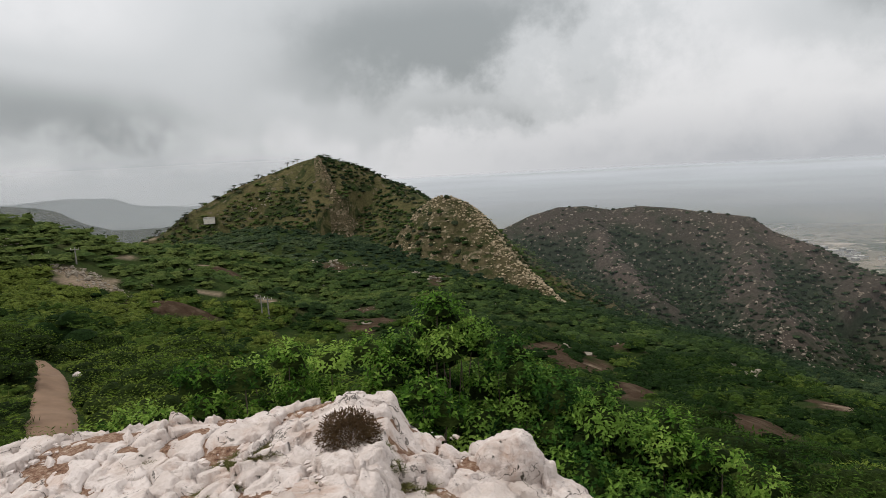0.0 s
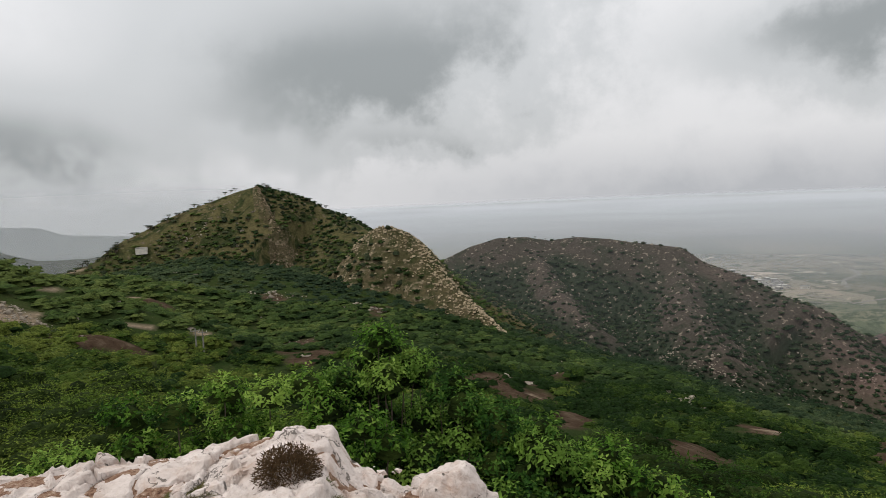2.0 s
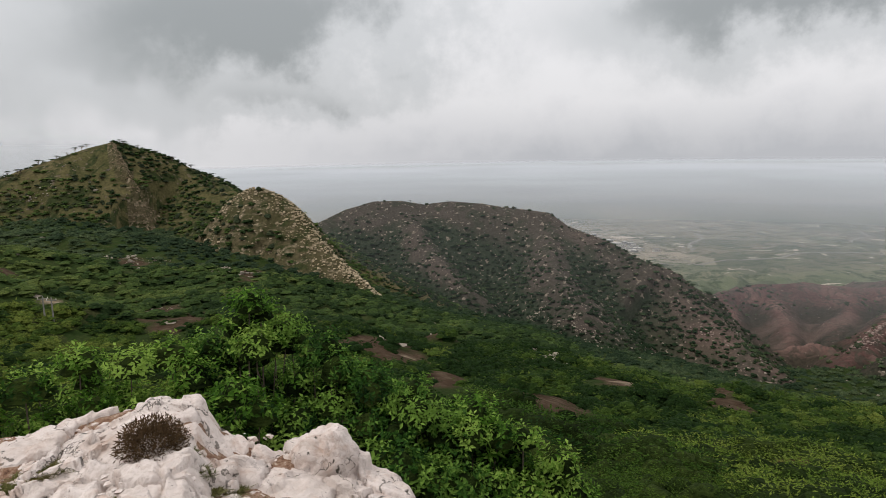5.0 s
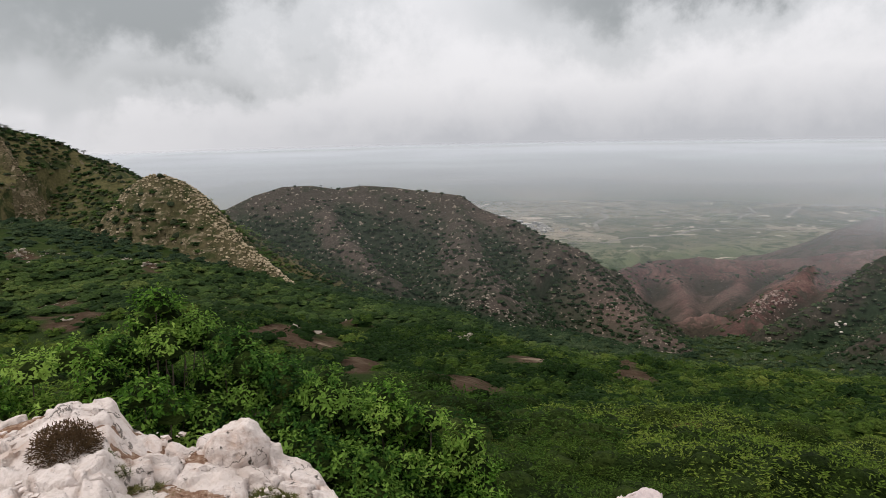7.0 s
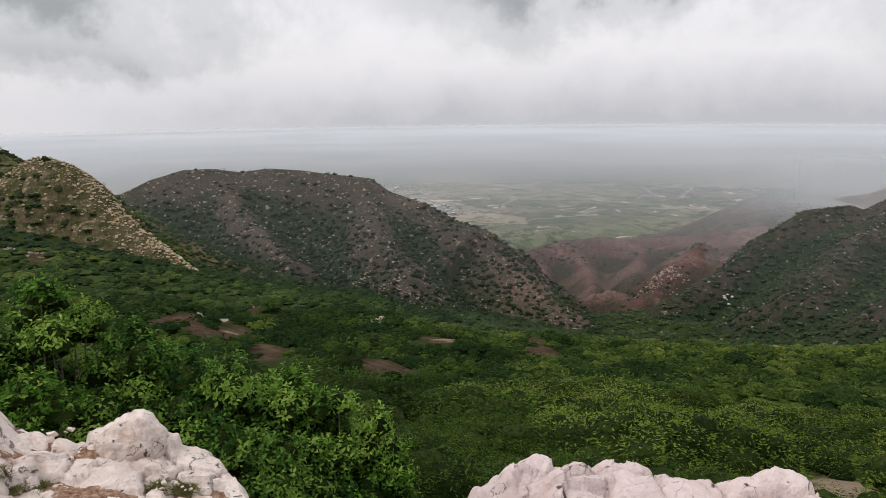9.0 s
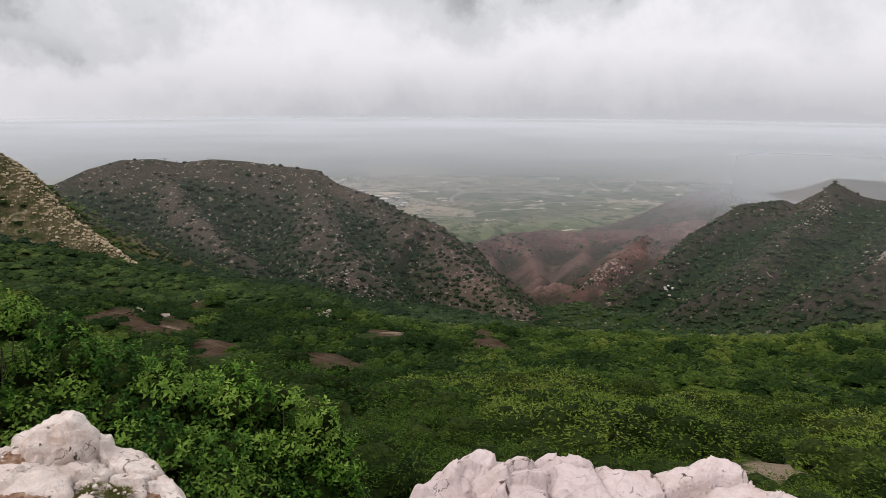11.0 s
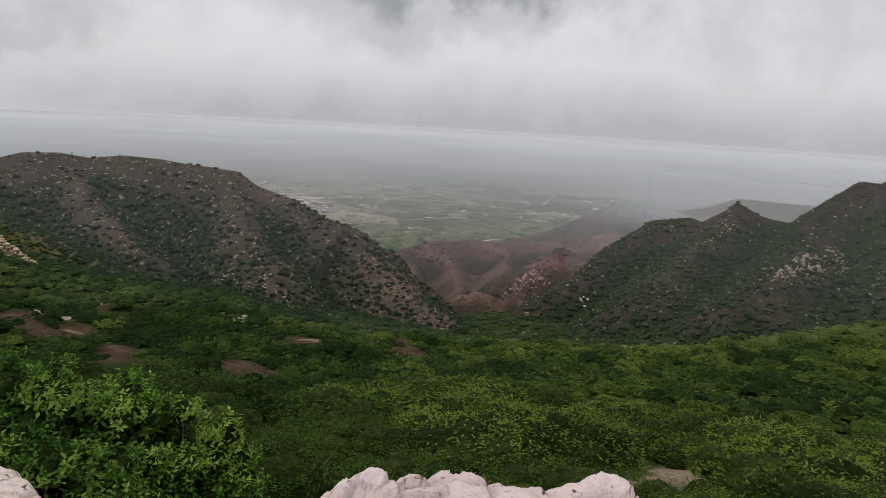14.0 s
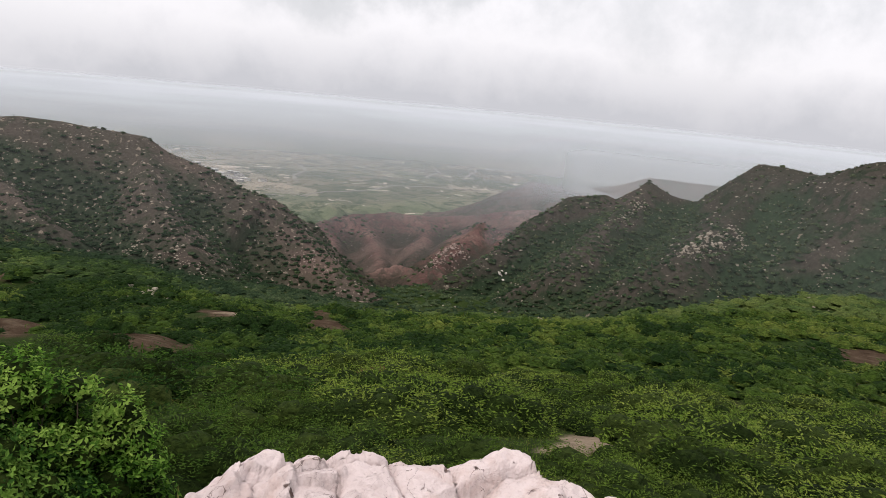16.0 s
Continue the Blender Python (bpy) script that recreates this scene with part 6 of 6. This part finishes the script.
def house(x, y, a, b, c, turn, mat):
    root = new("house")
    root.matrix_basis = pose(x, y, PLAIN_Z, 0, 0, turn)
    part("wall", boxed("wall", mat, (0, 0, 0, a, b, c), wear=0.05), root)
    part("roof", boxed("roof", CONCRETE if mat is WHITEWASH else WHITEWASH, (0, 0, c, a + 0.6, b + 0.6, 0.3), wear=0.05), root)
    for q in (-0.3, 0.0, 0.3):
        part("window", boxed("window", DARKGAP, (a * q, -b / 2 - 0.01, c * 0.4, 0.9, 0.08, 1.1), wear=0.01), root)
    return tagged(root, "low pale flat-roofed village house on the plain", "house", "village houses")


def plain_spot(b, el):
    a, r = radians(b), (1.6 - PLAIN_Z) / math.tan(radians(-el))
    return -r * math.sin(a), r * math.cos(a)


for k in range(34):
    t = rnd.random()
    x, y = plain_spot(-27.8 - 5.0 * t + rnd.uniform(-0.7, 0.7), -8.15 - 1.25 * t + rnd.uniform(-0.28, 0.22))
    house(x, y, rnd.uniform(6, 14), rnd.uniform(5, 8), rnd.uniform(3, 5.5), rnd.uniform(-20, 40), WHITEWASH if k % 3 else CONCRETE)
for k in range(30):
    x, y = plain_spot(rnd.uniform(-66, -3), rnd.uniform(-6.4, -4.0))
    house(x, y, rnd.uniform(6, 13), rnd.uniform(5, 8), rnd.uniform(2.6, 4), rnd.uniform(-30, 40), WHITEWASH)


# ---- water and tracks on the plain ----
def ribbon(name, line, wide, mat, label, category, up=0.6, seed=1):
    """A level strip that follows a line over the plain."""
    pts = []
    for (ax, ay), (bx, by) in zip(line[:-1], line[1:]):
        for t in np.linspace(0, 1, 14, endpoint=False):
            pts.append((ax + t * (bx - ax), ay + t * (by - ay)))
    pts = np.array(pts)
    L = np.hypot(*(pts[-1] - pts[0]))
    pts = pts + np.stack([fbm(pts[:, 0], pts[:, 1], L * 0.18, 3, seed), fbm(pts[:, 0], pts[:, 1], L * 0.18, 3, seed + 7)], 1) * L * 0.035
    d = np.gradient(pts, axis=0)
    n = np.stack([-d[:, 1], d[:, 0]], 1) / (np.linalg.norm(d, axis=1, keepdims=True) + 1e-9)
    w = wide * (0.75 + 0.5 * vnoise(np.arange(len(pts)) * 0.37, np.zeros(len(pts)), seed))[:, None]
    w[0] *= 0.2
    w[-1] *= 0.2
    A, B = pts + n * w / 2, pts - n * w / 2
    z = land(pts[:, 0], pts[:, 1])[0] + up
    V = np.concatenate([np.column_stack([A, z]), np.column_stack([B, z])])
    k = np.arange(len(pts) - 1)
    F = np.stack([k, k + 1, k + 1 + len(pts), k + len(pts)], 1)
    tagged(new(name, np_mesh(name, V, F, mat, False)), label, category, kind="structure")


def dirt_path(line):
    """A trodden path laid over the ground: its edges sink into the slope. Points with half widths."""
    u = np.linspace(0, len(line) - 1, 90)
    k = np.arange(len(line))
    x, y, w = (np.interp(u, k, [p[c] for p in line]) for c in range(3))
    soft = np.exp(-np.linspace(-2, 2, 13) ** 2)
    soft /= soft.sum()
    x, y, w = (np.convolve(np.pad(q, 6, "edge"), soft, "valid") for q in (x, y, w))
    d = np.stack([np.gradient(x), np.gradient(y)], 1)
    n = np.stack([-d[:, 1], d[:, 0]], 1) / np.linalg.norm(d, axis=1, keepdims=True)
    s = np.linspace(-1, 1, 11)
    rag = 1 + 0.22 * fbm(x[:, None] + s * 0.7, y[:, None] - s * 1.3, 0.5, 3, 77)
    X, Y = x[:, None] + n[:, :1] * s * w[:, None] * rag, y[:, None] + n[:, 1:] * s * w[:, None] * rag
    Z = land(X.ravel(), Y.ravel())[0].reshape(X.shape) + 0.09 - 0.2 * abs(s) ** 6 + fbm(X, Y, 0.6, 2, 78) * 0.012
    V = np.stack([X, Y, Z], -1).reshape(-1, 3)
    i, j = np.meshgrid(np.arange(89), np.arange(10), indexing="ij")
    F = np.stack([i * 11 + j, (i + 1) * 11 + j, (i + 1) * 11 + j + 1, i * 11 + j + 1], -1).reshape(-1, 4)
    tagged(new("dirt_path", np_mesh("dirt_path", V, F, PATHSOIL, True)), "narrow trodden dirt path of pinkish soil", "path", kind="structure")


dirt_path([(-9.51, 14.74, 0.74), (-10.11, 15.78, 0.69), (-11.51, 18.16, 0.67), (-13.24, 21.04, 0.67), (-14.60, 23.28, 0.62), (-16.28, 25.92, 0.53), (-17.57, 27.78, 0.39), (-18.49, 28.90, 0.26)])


def on_plain(*spots):
    return [plain_spot(b, el) for b, el in spots]


ribbon("water_1", on_plain((-28, -3.35), (-34, -3.3), (-39, -3.25), (-42.5, -3.2)), 60, WATER, "long pale sheet of flood water on the plain", "water", seed=3)
ribbon("water_2", on_plain((-1.5, -4.1), (-4.5, -4.05), (-7.4, -4.15)), 70, WATER, "pale flooded fields beside the town", "water", seed=4)
ribbon("water_3", on_plain((-2.6, -4.55), (-5.5, -4.45)), 60, WATER, "pale flooded fields beside the town", "water", seed=5)
ribbon("water_4", on_plain((-8.6, -4.3), (-11.8, -4.05)), 45, WATER, "narrow strip of flood water", "water", seed=6)
ribbon("water_5", on_plain((-14.2, -3.8), (-15.2, -3.8)), 40, WATER, "narrow strip of flood water", "water", seed=7)
ribbon("water_6", on_plain((-44, -3.4), (-49, -3.3)), 40, WATER, "narrow strip of flood water", "water", seed=8)
ribbon("water_7", on_plain((-52, -6.7), (-58, -6.3), (-64, -6.0)), 12, WATER, "shallow river strip on the plain", "water", seed=9)
ribbon("track_1", on_plain((-33.0, -10.6), (-36.5, -10.2), (-39.5, -9.75), (-42, -9.5), (-44.5, -8.8), (-50, -8.5)), 5, TRACK, "pale dirt road across the plain", "road", seed=11)
ribbon("track_2", on_plain((-36.2, -9.1), (-35.9, -8.5), (-36.8, -8.1), (-36.3, -7.6)), 6, TRACK, "pale winding stream bed on the plain", "road", seed=12)
ribbon("track_3", on_plain((-50.4, -7.6), (-51.0, -7.2), (-51.2, -6.8)), 6, TRACK, "pale winding stream bed on the plain", "road", seed=13)
ribbon("track_4", on_plain((-32.5, -9.7), (-35.5, -9.9), (-38, -10.6)), 4, TRACK, "pale dirt road across the plain", "road", seed=14)
ribbon("track_5", on_plain((-47, -7.9), (-48.2, -7.4), (-47.6, -6.9)), 5, TRACK, "pale winding stream bed on the plain", "road", seed=15)
